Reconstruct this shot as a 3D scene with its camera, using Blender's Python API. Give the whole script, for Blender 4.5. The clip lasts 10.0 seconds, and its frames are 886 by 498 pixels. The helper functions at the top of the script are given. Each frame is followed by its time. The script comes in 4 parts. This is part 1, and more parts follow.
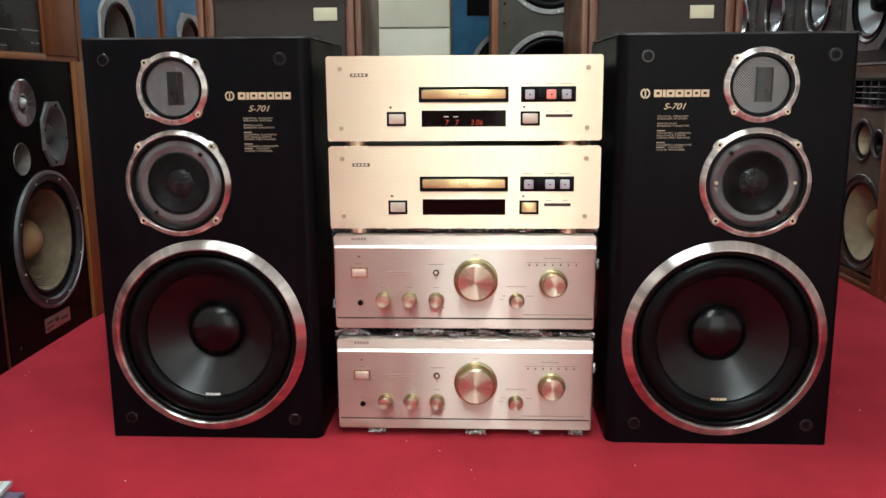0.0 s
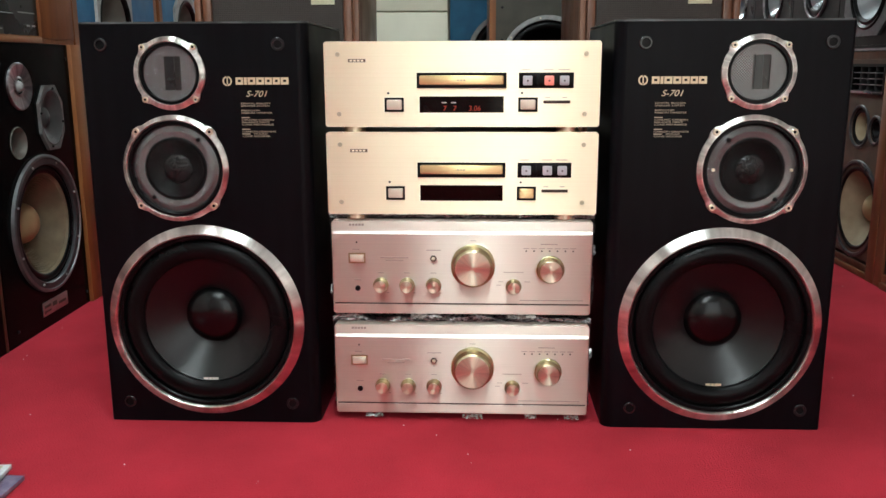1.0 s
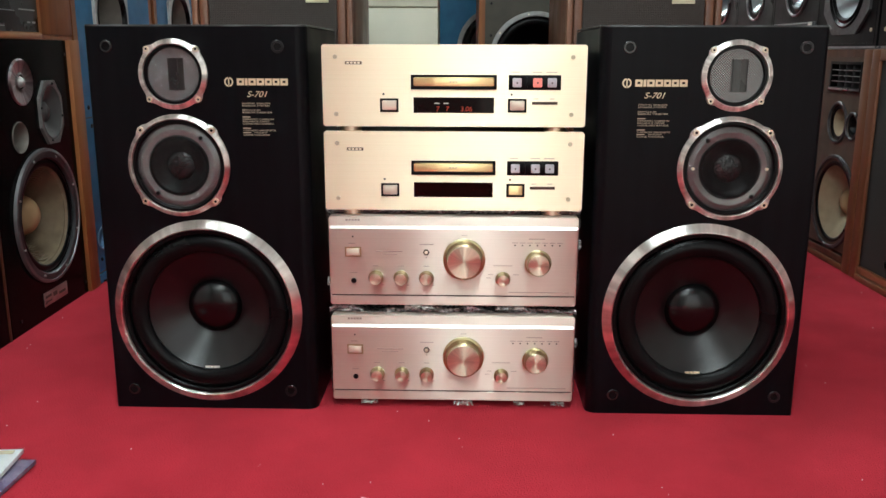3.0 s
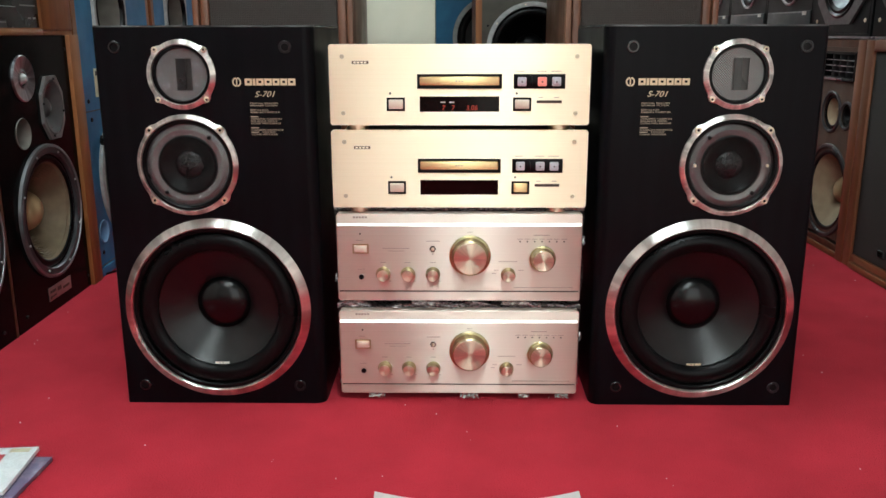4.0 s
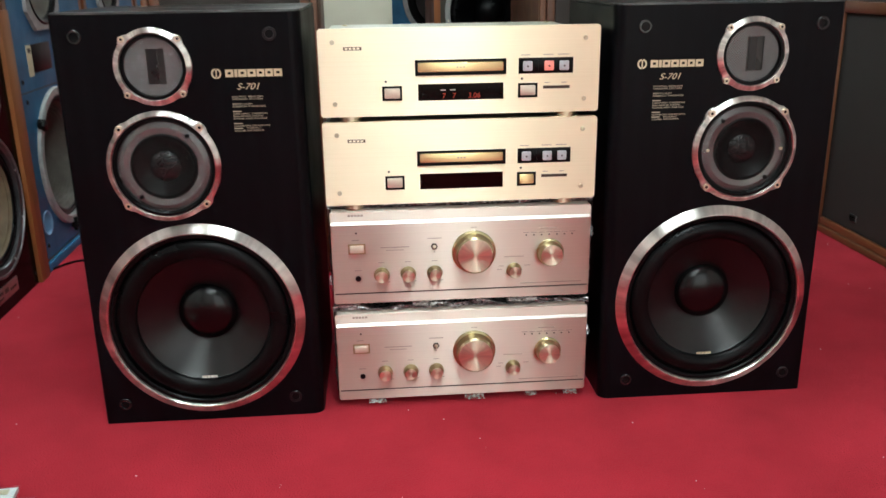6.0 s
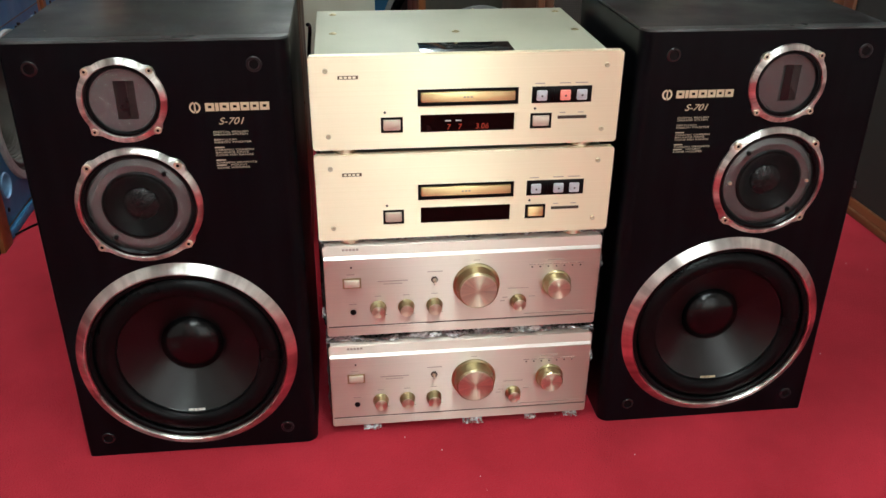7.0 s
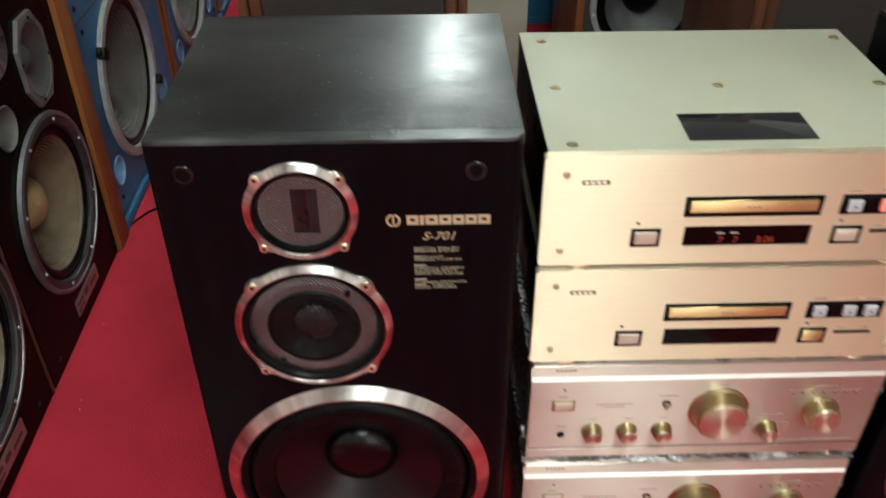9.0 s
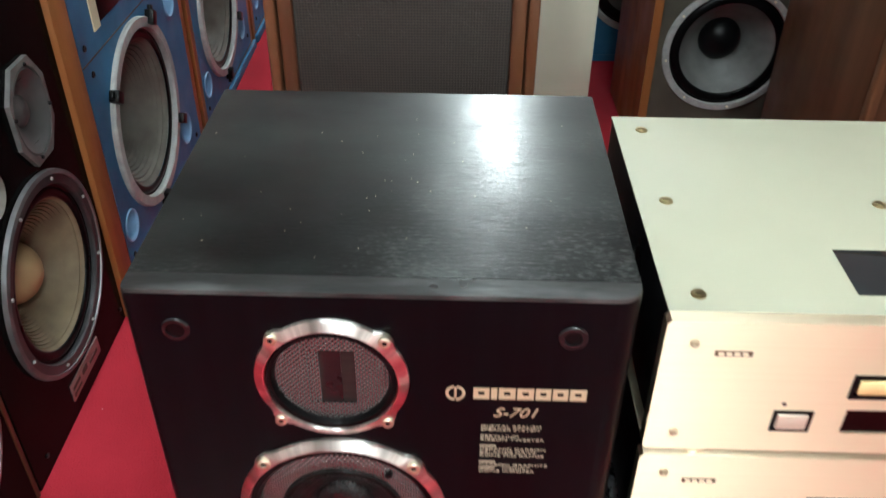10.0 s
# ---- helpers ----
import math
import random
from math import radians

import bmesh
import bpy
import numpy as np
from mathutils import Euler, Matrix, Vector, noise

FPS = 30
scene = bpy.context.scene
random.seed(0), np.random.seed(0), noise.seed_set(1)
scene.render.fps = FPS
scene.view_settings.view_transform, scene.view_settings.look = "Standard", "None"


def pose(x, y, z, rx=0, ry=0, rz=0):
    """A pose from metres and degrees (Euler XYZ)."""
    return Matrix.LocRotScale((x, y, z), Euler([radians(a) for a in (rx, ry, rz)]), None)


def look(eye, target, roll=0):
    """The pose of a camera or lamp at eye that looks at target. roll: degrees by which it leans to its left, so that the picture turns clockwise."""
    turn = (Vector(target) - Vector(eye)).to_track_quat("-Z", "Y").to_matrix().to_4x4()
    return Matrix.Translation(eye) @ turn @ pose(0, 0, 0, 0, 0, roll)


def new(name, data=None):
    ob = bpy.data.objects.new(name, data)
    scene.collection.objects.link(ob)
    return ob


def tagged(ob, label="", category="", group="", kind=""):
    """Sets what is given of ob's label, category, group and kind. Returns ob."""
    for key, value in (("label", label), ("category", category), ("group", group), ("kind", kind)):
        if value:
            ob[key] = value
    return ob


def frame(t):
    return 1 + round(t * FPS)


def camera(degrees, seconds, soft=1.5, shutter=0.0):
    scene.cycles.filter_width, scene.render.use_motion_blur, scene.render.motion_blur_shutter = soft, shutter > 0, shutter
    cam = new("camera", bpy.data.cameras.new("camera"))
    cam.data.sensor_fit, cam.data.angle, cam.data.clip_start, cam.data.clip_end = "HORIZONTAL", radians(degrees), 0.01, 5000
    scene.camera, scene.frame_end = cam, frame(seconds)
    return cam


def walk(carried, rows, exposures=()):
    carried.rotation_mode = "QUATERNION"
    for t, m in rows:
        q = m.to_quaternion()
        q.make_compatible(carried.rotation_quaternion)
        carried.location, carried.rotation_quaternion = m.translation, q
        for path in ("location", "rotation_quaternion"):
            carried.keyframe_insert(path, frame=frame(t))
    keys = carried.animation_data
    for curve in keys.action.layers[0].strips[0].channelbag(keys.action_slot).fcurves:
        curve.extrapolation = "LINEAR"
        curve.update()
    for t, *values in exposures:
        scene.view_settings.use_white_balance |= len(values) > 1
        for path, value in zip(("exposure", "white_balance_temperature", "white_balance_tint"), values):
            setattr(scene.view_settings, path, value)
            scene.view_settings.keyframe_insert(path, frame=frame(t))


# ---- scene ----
cam = camera(54.8, 10.0, shutter=0.5)
METRES, EYE, TILT, LEAN, TURN = 1.417, 0.6, 0.0, 0.0, 1.8
ROWS = [
    (0.0, 0.0, 0.0, 0.0, -0.07, -11.07, 0.38),
    (0.5, -0.0006, 0.0003, -0.0001, -0.15, -11.65, 0.26),
    (1.0, -0.0009, -0.0026, 0.0035, -0.26, -12.19, 0.17),
    (1.5, -0.0021, -0.0069, 0.0081, -0.39, -12.55, -0.02),
    (2.0, -0.0034, -0.0125, 0.0131, -0.49, -12.77, -0.25),
    (2.5, -0.004, -0.0242, 0.0219, -0.73, -13.02, -0.23),
    (4.0, -0.0288, -0.0564, 0.0426, -1.86, -14.24, 0.09),
    (4.5, -0.044, -0.0709, 0.0531, -2.43, -14.23, 0.13),
    (5.0, -0.0636, -0.0727, 0.0634, -3.34, -14.4, 0.58),
    (5.5, -0.1, -0.0373, 0.0639, -5.35, -14.41, 0.9),
]
POSES = [(t, pose(0.009, -1.383, EYE, TILT, LEAN, TURN) @ pose(METRES * x, METRES * y, METRES * z, 90 + pitch, roll, yaw)) for t, x, y, z, yaw, pitch, roll in ROWS]
POSES += [
    (2.7, look((0.003, -1.431, 0.629), (-0.026, 0.519, 0.183), 0.2)),
    (3.8, look((-0.020, -1.463, 0.651), (-0.028, 0.476, 0.164), -0.1)),
    (5.7, look((-0.144, -1.412, 0.684), (-0.004, 0.518, 0.164), -1.0)),
    (6.8, look((-0.1830, -1.1652, 0.9122), (0.0518, 0.6118, 0.0249), 0.41)),
    (7.0, look((-0.1917, -1.1491, 0.9388), (0.0505, 0.6124, 0.0230), 0.56)),
    (7.5, look((-0.1952, -1.0506, 0.9702), (0.0546, 0.6547, -0.0445), 0.54)),
    (8.0, look((-0.1928, -0.9451, 0.9995), (0.0192, 0.7293, -0.0736), 0.63)),
    (8.5, look((-0.2550, -0.8714, 1.0385), (-0.1265, 0.7833, -0.0776), 0.67)),
    (8.7, look((-0.3021, -0.8150, 1.0578), (-0.2172, 0.8236, -0.0858), 0.27)),
    (9.0, look((-0.3507, -0.7252, 1.0675), (-0.2871, 0.8860, -0.1157), -0.17)),
    (9.2, look((-0.3713, -0.6736, 1.0638), (-0.3134, 0.9407, -0.1155), -0.26)),
    (9.5, look((-0.3809, -0.5858, 1.0628), (-0.3472, 1.0264, -0.1203), 0.18)),
    (10.0, look((-0.3820, -0.4687, 1.0411), (-0.3862, 1.1567, -0.1244), 0.63)),
]
EXPO_ROWS = [(0.0, 0.0, 6500, 8), (5.5, -0.02, 6500, 7), (7.5, -0.14, 6650, 7), (8.5, -0.18, 6750, 6), (9.0, -0.1, 6750, 5), (9.5, -0.02, 6750, 5), (10.0, 0.42, 6500, 8)]
walk(cam, sorted(POSES, key=lambda k: k[0]), EXPO_ROWS)

# world, lamps and exposure
world = bpy.data.worlds.new("shop_sky")
scene.world = world
world.use_nodes = True
wn = world.node_tree.nodes
sky = wn.new("ShaderNodeTexSky")
sky.sky_type, sky.sun_disc, sky.sun_elevation, sky.sun_rotation = "NISHITA", False, radians(40), radians(200)
world.node_tree.links.new(sky.outputs[0], wn["Background"].inputs[0])
wn["Background"].inputs[1].default_value = 0.08
TUBE_POWER = 44.0
DAYLIGHT = 25.0


# materials
def mat(name, col, col2=None, rough=0.5, metal=0.0, scale=20.0, stretch=(1, 1, 1), bump=0.0, bscale=300.0, rvar=0.12, coat=0.0,
        aniso=0.0, brushed=0.0, grooves=0.0, streak=1.0, spec=0.5, emit=None, power=0.0, alpha=1.0, bdist=0.001, detail=6.0, lo=0.35, hi=0.65, sheen=0.0):
    m = bpy.data.materials.new(name)
    m.use_nodes = True
    nt = m.node_tree
    n, l = nt.nodes, nt.links
    b = n["Principled BSDF"]
    b.inputs["Metallic"].default_value = metal
    b.inputs["Specular IOR Level"].default_value = spec
    b.inputs["Coat Weight"].default_value, b.inputs["Coat Roughness"].default_value = coat, 0.15
    b.inputs["Sheen Weight"].default_value = sheen
    tc = n.new("ShaderNodeTexCoord")
    mp = n.new("ShaderNodeMapping")
    mp.inputs["Scale"].default_value = stretch
    l.new(tc.outputs["Object"], mp.inputs["Vector"])
    no = n.new("ShaderNodeTexNoise")
    no.inputs["Scale"].default_value = scale
    no.inputs["Detail"].default_value = detail
    l.new(mp.outputs[0], no.inputs["Vector"])
    ramp = n.new("ShaderNodeValToRGB")
    ramp.color_ramp.elements[0].position, ramp.color_ramp.elements[1].position = lo, hi
    ramp.color_ramp.elements[0].color = (*col, 1)
    ramp.color_ramp.elements[1].color = (*(col2 or [c * 0.8 for c in col]), 1)
    l.new(no.outputs[0], ramp.inputs[0])
    l.new(ramp.outputs[0], b.inputs["Base Color"])
    big = n.new("ShaderNodeTexNoise")
    big.inputs["Scale"].default_value = 9.0
    big.inputs["Detail"].default_value = 8.0
    l.new(tc.outputs["Object"], big.inputs["Vector"])
    mr = n.new("ShaderNodeMapRange")
    mr.inputs["From Min"].default_value, mr.inputs["From Max"].default_value = 0.3, 0.7
    mr.inputs["To Min"].default_value, mr.inputs["To Max"].default_value = max(0.02, rough - rvar), min(1, rough + rvar)
    l.new(big.outputs[0], mr.inputs["Value"])
    l.new(mr.outputs[0], b.inputs["Roughness"])
    if bump:
        bn = n.new("ShaderNodeTexNoise")
        bn.inputs["Scale"].default_value = bscale
        bn.inputs["Detail"].default_value = 3.0
        l.new(mp.outputs[0], bn.inputs["Vector"])
        bu = n.new("ShaderNodeBump")
        bu.inputs["Strength"].default_value, bu.inputs["Distance"].default_value = bump, bdist
        l.new(bn.outputs[0], bu.inputs["Height"])
        l.new(bu.outputs[0], b.inputs["Normal"])
    if aniso:
        tg = n.new("ShaderNodeTangent")
        tg.direction_type, tg.axis = "RADIAL", "Y"
        b.inputs["Anisotropic"].default_value = aniso
        b.inputs["Anisotropic Rotation"].default_value = 0.25
        l.new(tg.outputs[0], b.inputs["Tangent"])
        # light and dark streaks out from the centre: a turned face's glints, in colour
        cen, sp, an, st, sr = (n.new("ShaderNode" + k) for k in ("VectorMath", "SeparateXYZ", "Math", "TexNoise", "MapRange"))
        cen.operation = "SUBTRACT"
        cen.inputs[1].default_value = (0.5, 0.5, 0.5)
        l.new(tc.outputs["Generated"], cen.inputs[0])
        l.new(cen.outputs[0], sp.inputs[0])
        an.operation = "ARCTAN2"
        l.new(sp.outputs[2], an.inputs[0]), l.new(sp.outputs[0], an.inputs[1])
        st.noise_dimensions = "1D"
        st.inputs["Scale"].default_value, st.inputs["Detail"].default_value = 3.2, 5.0
        l.new(an.outputs[0], st.inputs["W"])
        sr.inputs["From Min"].default_value, sr.inputs["From Max"].default_value = 0.35, 0.65
        sr.inputs["To Min"].default_value, sr.inputs["To Max"].default_value = 1 - 0.5 * streak, 1.05
        l.new(st.outputs[0], sr.inputs["Value"])
        mul = n.new("ShaderNodeVectorMath")
        mul.operation = "SCALE"
        l.new(ramp.outputs[0], mul.inputs[0]), l.new(sr.outputs[0], mul.inputs["Scale"])
        l.new(mul.outputs[0], b.inputs["Base Color"])
    if grooves:
        # fine turned grooves, with no streaks in the colour
        turned = n.new("ShaderNodeTangent")
        turned.direction_type, turned.axis = "RADIAL", "Y"
        b.inputs["Anisotropic"].default_value, b.inputs["Anisotropic Rotation"].default_value = grooves, 0.25
        l.new(turned.outputs[0], b.inputs["Tangent"])
    if brushed:
        up = n.new("ShaderNodeCombineXYZ")
        up.inputs[2].default_value = 1.0
        b.inputs["Anisotropic"].default_value = brushed
        l.new(up.outputs[0], b.inputs["Tangent"])
    if emit:
        b.inputs["Emission Color"].default_value = (*emit, 1)
        b.inputs["Emission Strength"].default_value = power
    return m


def perforated(name, metal_col, hole_col, cells, size, metal=1.0, rough=0.35, turn=45, through_holes=False):
    """A punched sheet: round holes on a square grid, cells to the metre; the holes may be open."""
    m = bpy.data.materials.new(name)
    m.use_nodes = True
    n, l = m.node_tree.nodes, m.node_tree.links
    b = n["Principled BSDF"]
    tc, mp, vo, mr, mx, iv = (n.new("ShaderNode" + k) for k in ("TexCoord", "Mapping", "TexVoronoi", "MapRange", "Mix", "Math"))
    mp.inputs["Rotation"].default_value = (0, radians(turn), 0)
    vo.inputs["Scale"].default_value, vo.inputs["Randomness"].default_value = cells, 0.0
    l.new(tc.outputs["Object"], mp.inputs["Vector"])
    sep, cmb = n.new("ShaderNodeSeparateXYZ"), n.new("ShaderNodeCombineXYZ")
    l.new(mp.outputs[0], sep.inputs[0])
    l.new(sep.outputs[0], cmb.inputs[0]), l.new(sep.outputs[2], cmb.inputs[1])
    vo.voronoi_dimensions = "2D"
    l.new(cmb.outputs[0], vo.inputs["Vector"])
    mr.inputs["From Min"].default_value, mr.inputs["From Max"].default_value = size - 0.08, size + 0.08
    l.new(vo.outputs["Distance"], mr.inputs["Value"])
    mx.data_type = "RGBA"
    mx.inputs[6].default_value, mx.inputs[7].default_value = (*hole_col, 1), (*metal_col, 1)
    l.new(mr.outputs[0], mx.inputs[0])
    l.new(mx.outputs[2], b.inputs["Base Color"])
    iv.operation = "MULTIPLY"
    iv.inputs[1].default_value = metal
    l.new(mr.outputs[0], iv.inputs[0])
    l.new(iv.outputs[0], b.inputs["Metallic"])
    b.inputs["Roughness"].default_value = rough
    bu = n.new("ShaderNodeBump")
    bu.inputs["Strength"].default_value, bu.inputs["Distance"].default_value = 0.6, 0.0008
    l.new(mr.outputs[0], bu.inputs["Height"])
    l.new(bu.outputs[0], b.inputs["Normal"])
    if through_holes:
        l.new(mr.outputs[0], b.inputs["Alpha"])
    return m


CARPET = mat("red_carpet", (0.505, 0.028, 0.048), (0.36, 0.019, 0.032), rough=0.95, scale=5.5, bump=0.8, bscale=330, bdist=0.004, spec=0.06, rvar=0.04, sheen=0.03, detail=12, lo=0.3, hi=0.7)
BLACKWOOD = mat("black_ash_veneer", (0.0014, 0.0015, 0.0024), (0.0026, 0.0028, 0.004), rough=0.36, scale=60, stretch=(1, 1, 0.06), bump=0.1, bscale=260, rvar=0.05, spec=0.1)
BLACKTOP = mat("worn_black_veneer", (0.0008, 0.0011, 0.0012), (0.024, 0.030, 0.028), rough=0.42, scale=7, stretch=(0.5, 1, 1), bump=0.35, bscale=160, rvar=0.12, detail=10, lo=0.45, hi=0.8, spec=0.16, coat=0.4)


def worn_glints(m, tone):
    """Short pale dashes along the worn grain, its glints put into the colour, thicker towards the front edge."""
    n, l = m.node_tree.nodes, m.node_tree.links
    b = n["Principled BSDF"]
    was = b.inputs["Base Color"].links[0].from_socket
    tc, mp, no, patch, sep, near, th, a, c, mx = (n.new("ShaderNode" + k) for k in ("TexCoord", "Mapping", "TexNoise", "TexNoise", "SeparateXYZ", "MapRange", "MapRange", "Math", "Math", "Mix"))
    mp.inputs["Scale"].default_value = (0.3, 1.4, 1)
    l.new(tc.outputs["Object"], mp.inputs["Vector"]), l.new(mp.outputs[0], no.inputs["Vector"])
    no.inputs["Scale"].default_value, no.inputs["Detail"].default_value = 560, 8.0
    patch.inputs["Scale"].default_value = 14
    l.new(tc.outputs["Object"], patch.inputs["Vector"])
    l.new(tc.outputs["Object"], sep.inputs[0])
    near.inputs["From Min"].default_value, near.inputs["From Max"].default_value = 0.17, 0.01
    near.inputs["To Min"].default_value, near.inputs["To Max"].default_value = -0.17, 0.10
    l.new(sep.outputs[1], near.inputs["Value"])
    side = n.new("ShaderNodeMapRange")
    side.inputs["From Min"].default_value, side.inputs["From Max"].default_value = -0.06, 0.06
    side.inputs["To Min"].default_value, side.inputs["To Max"].default_value = -0.22, 0.0
    l.new(sep.outputs[0], side.inputs["Value"])
    a.operation = c.operation = "ADD"
    l.new(no.outputs[0], a.inputs[0]), l.new(near.outputs[0], a.inputs[1])
    d, e = n.new("ShaderNodeMath"), n.new("ShaderNodeMath")
    d.operation, e.operation = "MULTIPLY_ADD", "ADD"
    l.new(patch.outputs[0], d.inputs[0])
    d.inputs[1].default_value, d.inputs[2].default_value = 0.5, -0.25
    l.new(a.outputs[0], c.inputs[0]), l.new(d.outputs[0], c.inputs[1])
    l.new(c.outputs[0], e.inputs[0]), l.new(side.outputs[0], e.inputs[1])
    th.inputs["From Min"].default_value, th.inputs["From Max"].default_value = 0.51, 0.72
    l.new(e.outputs[0], th.inputs["Value"])
    mx.data_type = "RGBA"
    mx.inputs[7].default_value = (*tone, 1)
    l.new(th.outputs[0], mx.inputs[0]), l.new(was, mx.inputs[6])
    l.new(mx.outputs[2], b.inputs["Base Color"])
    # open grain along x that breaks up the gloss where the finish has gone
    along, grain, deep, bu = (n.new("ShaderNode" + k) for k in ("Mapping", "TexNoise", "MapRange", "Bump"))
    along.inputs["Scale"].default_value = (0.12, 1.6, 1)
    l.new(tc.outputs["Object"], along.inputs["Vector"]), l.new(along.outputs[0], grain.inputs["Vector"])
    grain.inputs["Scale"].default_value, grain.inputs["Detail"].default_value = 420, 6.0
    deep.inputs["From Min"].default_value, deep.inputs["From Max"].default_value = 0.2, 0.6
    deep.inputs["To Min"].default_value, deep.inputs["To Max"].default_value = 0.03, 0.7
    l.new(e.outputs[0], deep.inputs["Value"]), l.new(deep.outputs[0], bu.inputs["Strength"])
    bu.inputs["Distance"].default_value = 0.0007
    l.new(grain.outputs[0], bu.inputs["Height"])
    l.new(bu.outputs[0], b.inputs["Normal"]), l.new(bu.outputs[0], b.inputs["Coat Normal"])
    b.inputs["Coat Roughness"].default_value = 0.14
    # the polish is left in clouds
    cloud, polish = n.new("ShaderNodeTexNoise"), n.new("ShaderNodeMapRange")
    cloud.inputs["Scale"].default_value, cloud.inputs["Detail"].default_value = 6.5, 7.0
    l.new(tc.outputs["Object"], cloud.inputs["Vector"]), l.new(cloud.outputs[0], polish.inputs["Value"])
    polish.inputs["From Min"].default_value, polish.inputs["From Max"].default_value = 0.36, 0.64
    polish.inputs["To Min"].default_value, polish.inputs["To Max"].default_value = 0.16, 0.62
    l.new(polish.outputs[0], b.inputs["Coat Weight"])


worn_glints(BLACKTOP, (0.05, 0.058, 0.056))
SCUFFED = mat("scuffed_black_edge", (0.012, 0.013, 0.013), (0.09, 0.095, 0.095), rough=0.34, scale=45, stretch=(0.25, 1, 1), bump=0.5, bscale=140, rvar=0.12, lo=0.45, hi=0.75)
BLACK = mat("satin_black", (0.002, 0.002, 0.0024), (0.004, 0.004, 0.0045), rough=0.36, spec=0.14)
RUBBER = mat("black_rubber", (0.002, 0.002, 0.0023), (0.0035, 0.0035, 0.004), rough=0.33, bump=0.1, spec=0.13)
SOCKET = mat("grey_black_plastic", (0.005, 0.005, 0.006), (0.008, 0.008, 0.009), rough=0.25, spec=0.5)
CONE = mat("graphite_cone", (0.0015, 0.0016, 0.002), (0.0025, 0.0026, 0.003), rough=0.35, scale=90, bump=0.04, bscale=700, rvar=0.03, spec=0.52, grooves=0.5)
CAPBLACK = mat("black_dome", (0.0015, 0.0015, 0.0019), rough=0.25, rvar=0.04, spec=0.36)
DOME = mat("textured_black_dome", (0.008, 0.008, 0.0085), (0.014, 0.014, 0.0145), rough=0.27, scale=300, bump=0.35, bscale=900, rvar=0.05, spec=0.4)
MIDCONE = mat("dark_mid_cone", (0.003, 0.003, 0.0033), (0.006, 0.006, 0.0063), rough=0.33, scale=200, bump=0.2, bscale=800, rvar=0.05, spec=0.13)
RIM = mat("turned_aluminium", (0.93, 0.91, 0.86), (0.80, 0.77, 0.72), rough=0.33, metal=1, aniso=0.95, scale=60, rvar=0.04)
STEEL = mat("bright_screw", (0.84, 0.77, 0.60), rough=0.45, metal=1)
BRONZE = mat("bronze_badge", (0.13, 0.085, 0.05), (0.17, 0.12, 0.07), rough=0.4, metal=0.5)
BRASS = mat("brass_screw", (0.66, 0.58, 0.40), rough=0.5, metal=0.5)
MESH = perforated("silver_mesh", (0.40, 0.405, 0.405), (0.006, 0.006, 0.006), 330, 0.45, rough=0.22)
OPENMESH = perforated("open_dark_mesh", (0.018, 0.018, 0.018), (0.01, 0.01, 0.01), 360, 0.5, metal=0.7, rough=0.25, through_holes=True)
RIBBON = mat("dark_ribbon", (0.018, 0.017, 0.016), (0.032, 0.030, 0.028), rough=0.32, metal=0.3, stretch=(1, 1, 30))
GOLDINK = mat("gold_print", (0.72, 0.62, 0.42), (0.62, 0.52, 0.34), rough=0.45, metal=0.3)
WHITEINK = mat("white_print", (0.7, 0.68, 0.62), rough=0.5)
SMALLINK = mat("thin_gold_print", (0.46, 0.40, 0.29), (0.38, 0.33, 0.24), rough=0.5)
GOLD = mat("brushed_champagne_gold", (0.965, 0.86, 0.635), (0.935, 0.825, 0.595), rough=0.46, metal=1, scale=30, stretch=(0.02, 1, 14), bump=0.06, bscale=160, rvar=0.03, brushed=0.97)
ROSE = mat("brushed_rose_gold", (0.77, 0.695, 0.605), (0.735, 0.66, 0.57), rough=0.42, metal=1, scale=30, stretch=(0.02, 1, 14), bump=0.06, bscale=160, rvar=0.03, brushed=0.97)
ROSEGLINT = mat("rose_bevel_glint", (0.95, 0.88, 0.82), (0.92, 0.85, 0.79), rough=0.3, metal=1, rvar=0.03)
KNOB = mat("spun_champagne", (0.82, 0.73, 0.57), (0.75, 0.66, 0.50), rough=0.4, metal=0.9, aniso=0.95, rvar=0.04, streak=0.3)
KNOBSIDE = mat("champagne_rim", (0.52, 0.44, 0.25), rough=0.3, metal=1, rvar=0.04)
TRAY = mat("gold_tray", (0.92, 0.73, 0.38), (0.85, 0.65, 0.32), rough=0.4, metal=1, stretch=(0.02, 1, 10), rvar=0.04, brushed=0.95)
BUTTON = mat("grey_button", (0.55, 0.56, 0.6), (0.48, 0.49, 0.53), rough=0.4)
BUTTONRED = mat("lit_red_button", (0.75, 0.28, 0.24), rough=0.4, emit=(1, 0.2, 0.14), power=0.35)
BUTTONPINK = mat("pale_button", (0.74, 0.66, 0.54), (0.68, 0.6, 0.49), rough=0.45, metal=0.35, rvar=0.05)
COVER = mat("grey_beige_steel", (0.42, 0.415, 0.31), (0.405, 0.40, 0.298), rough=0.5, scale=12, bump=0.025, bscale=900, rvar=0.05)
DISPLAY = mat("display_glass", (0.006, 0.002, 0.002), rough=0.08, rvar=0.02, spec=0.12)
DIGIT = mat("red_digits", (0.3, 0.03, 0.015), emit=(1, 0.09, 0.03), power=0.13)
MIRROR = mat("smoked_window", (0.02, 0.022, 0.024), rough=0.06, rvar=0.03, spec=0.8)
WOOD = mat("teak_veneer", (0.27, 0.098, 0.030), (0.16, 0.055, 0.018), rough=0.42, scale=26, stretch=(1, 1, 0.05), bump=0.1, bscale=120, spec=0.35)
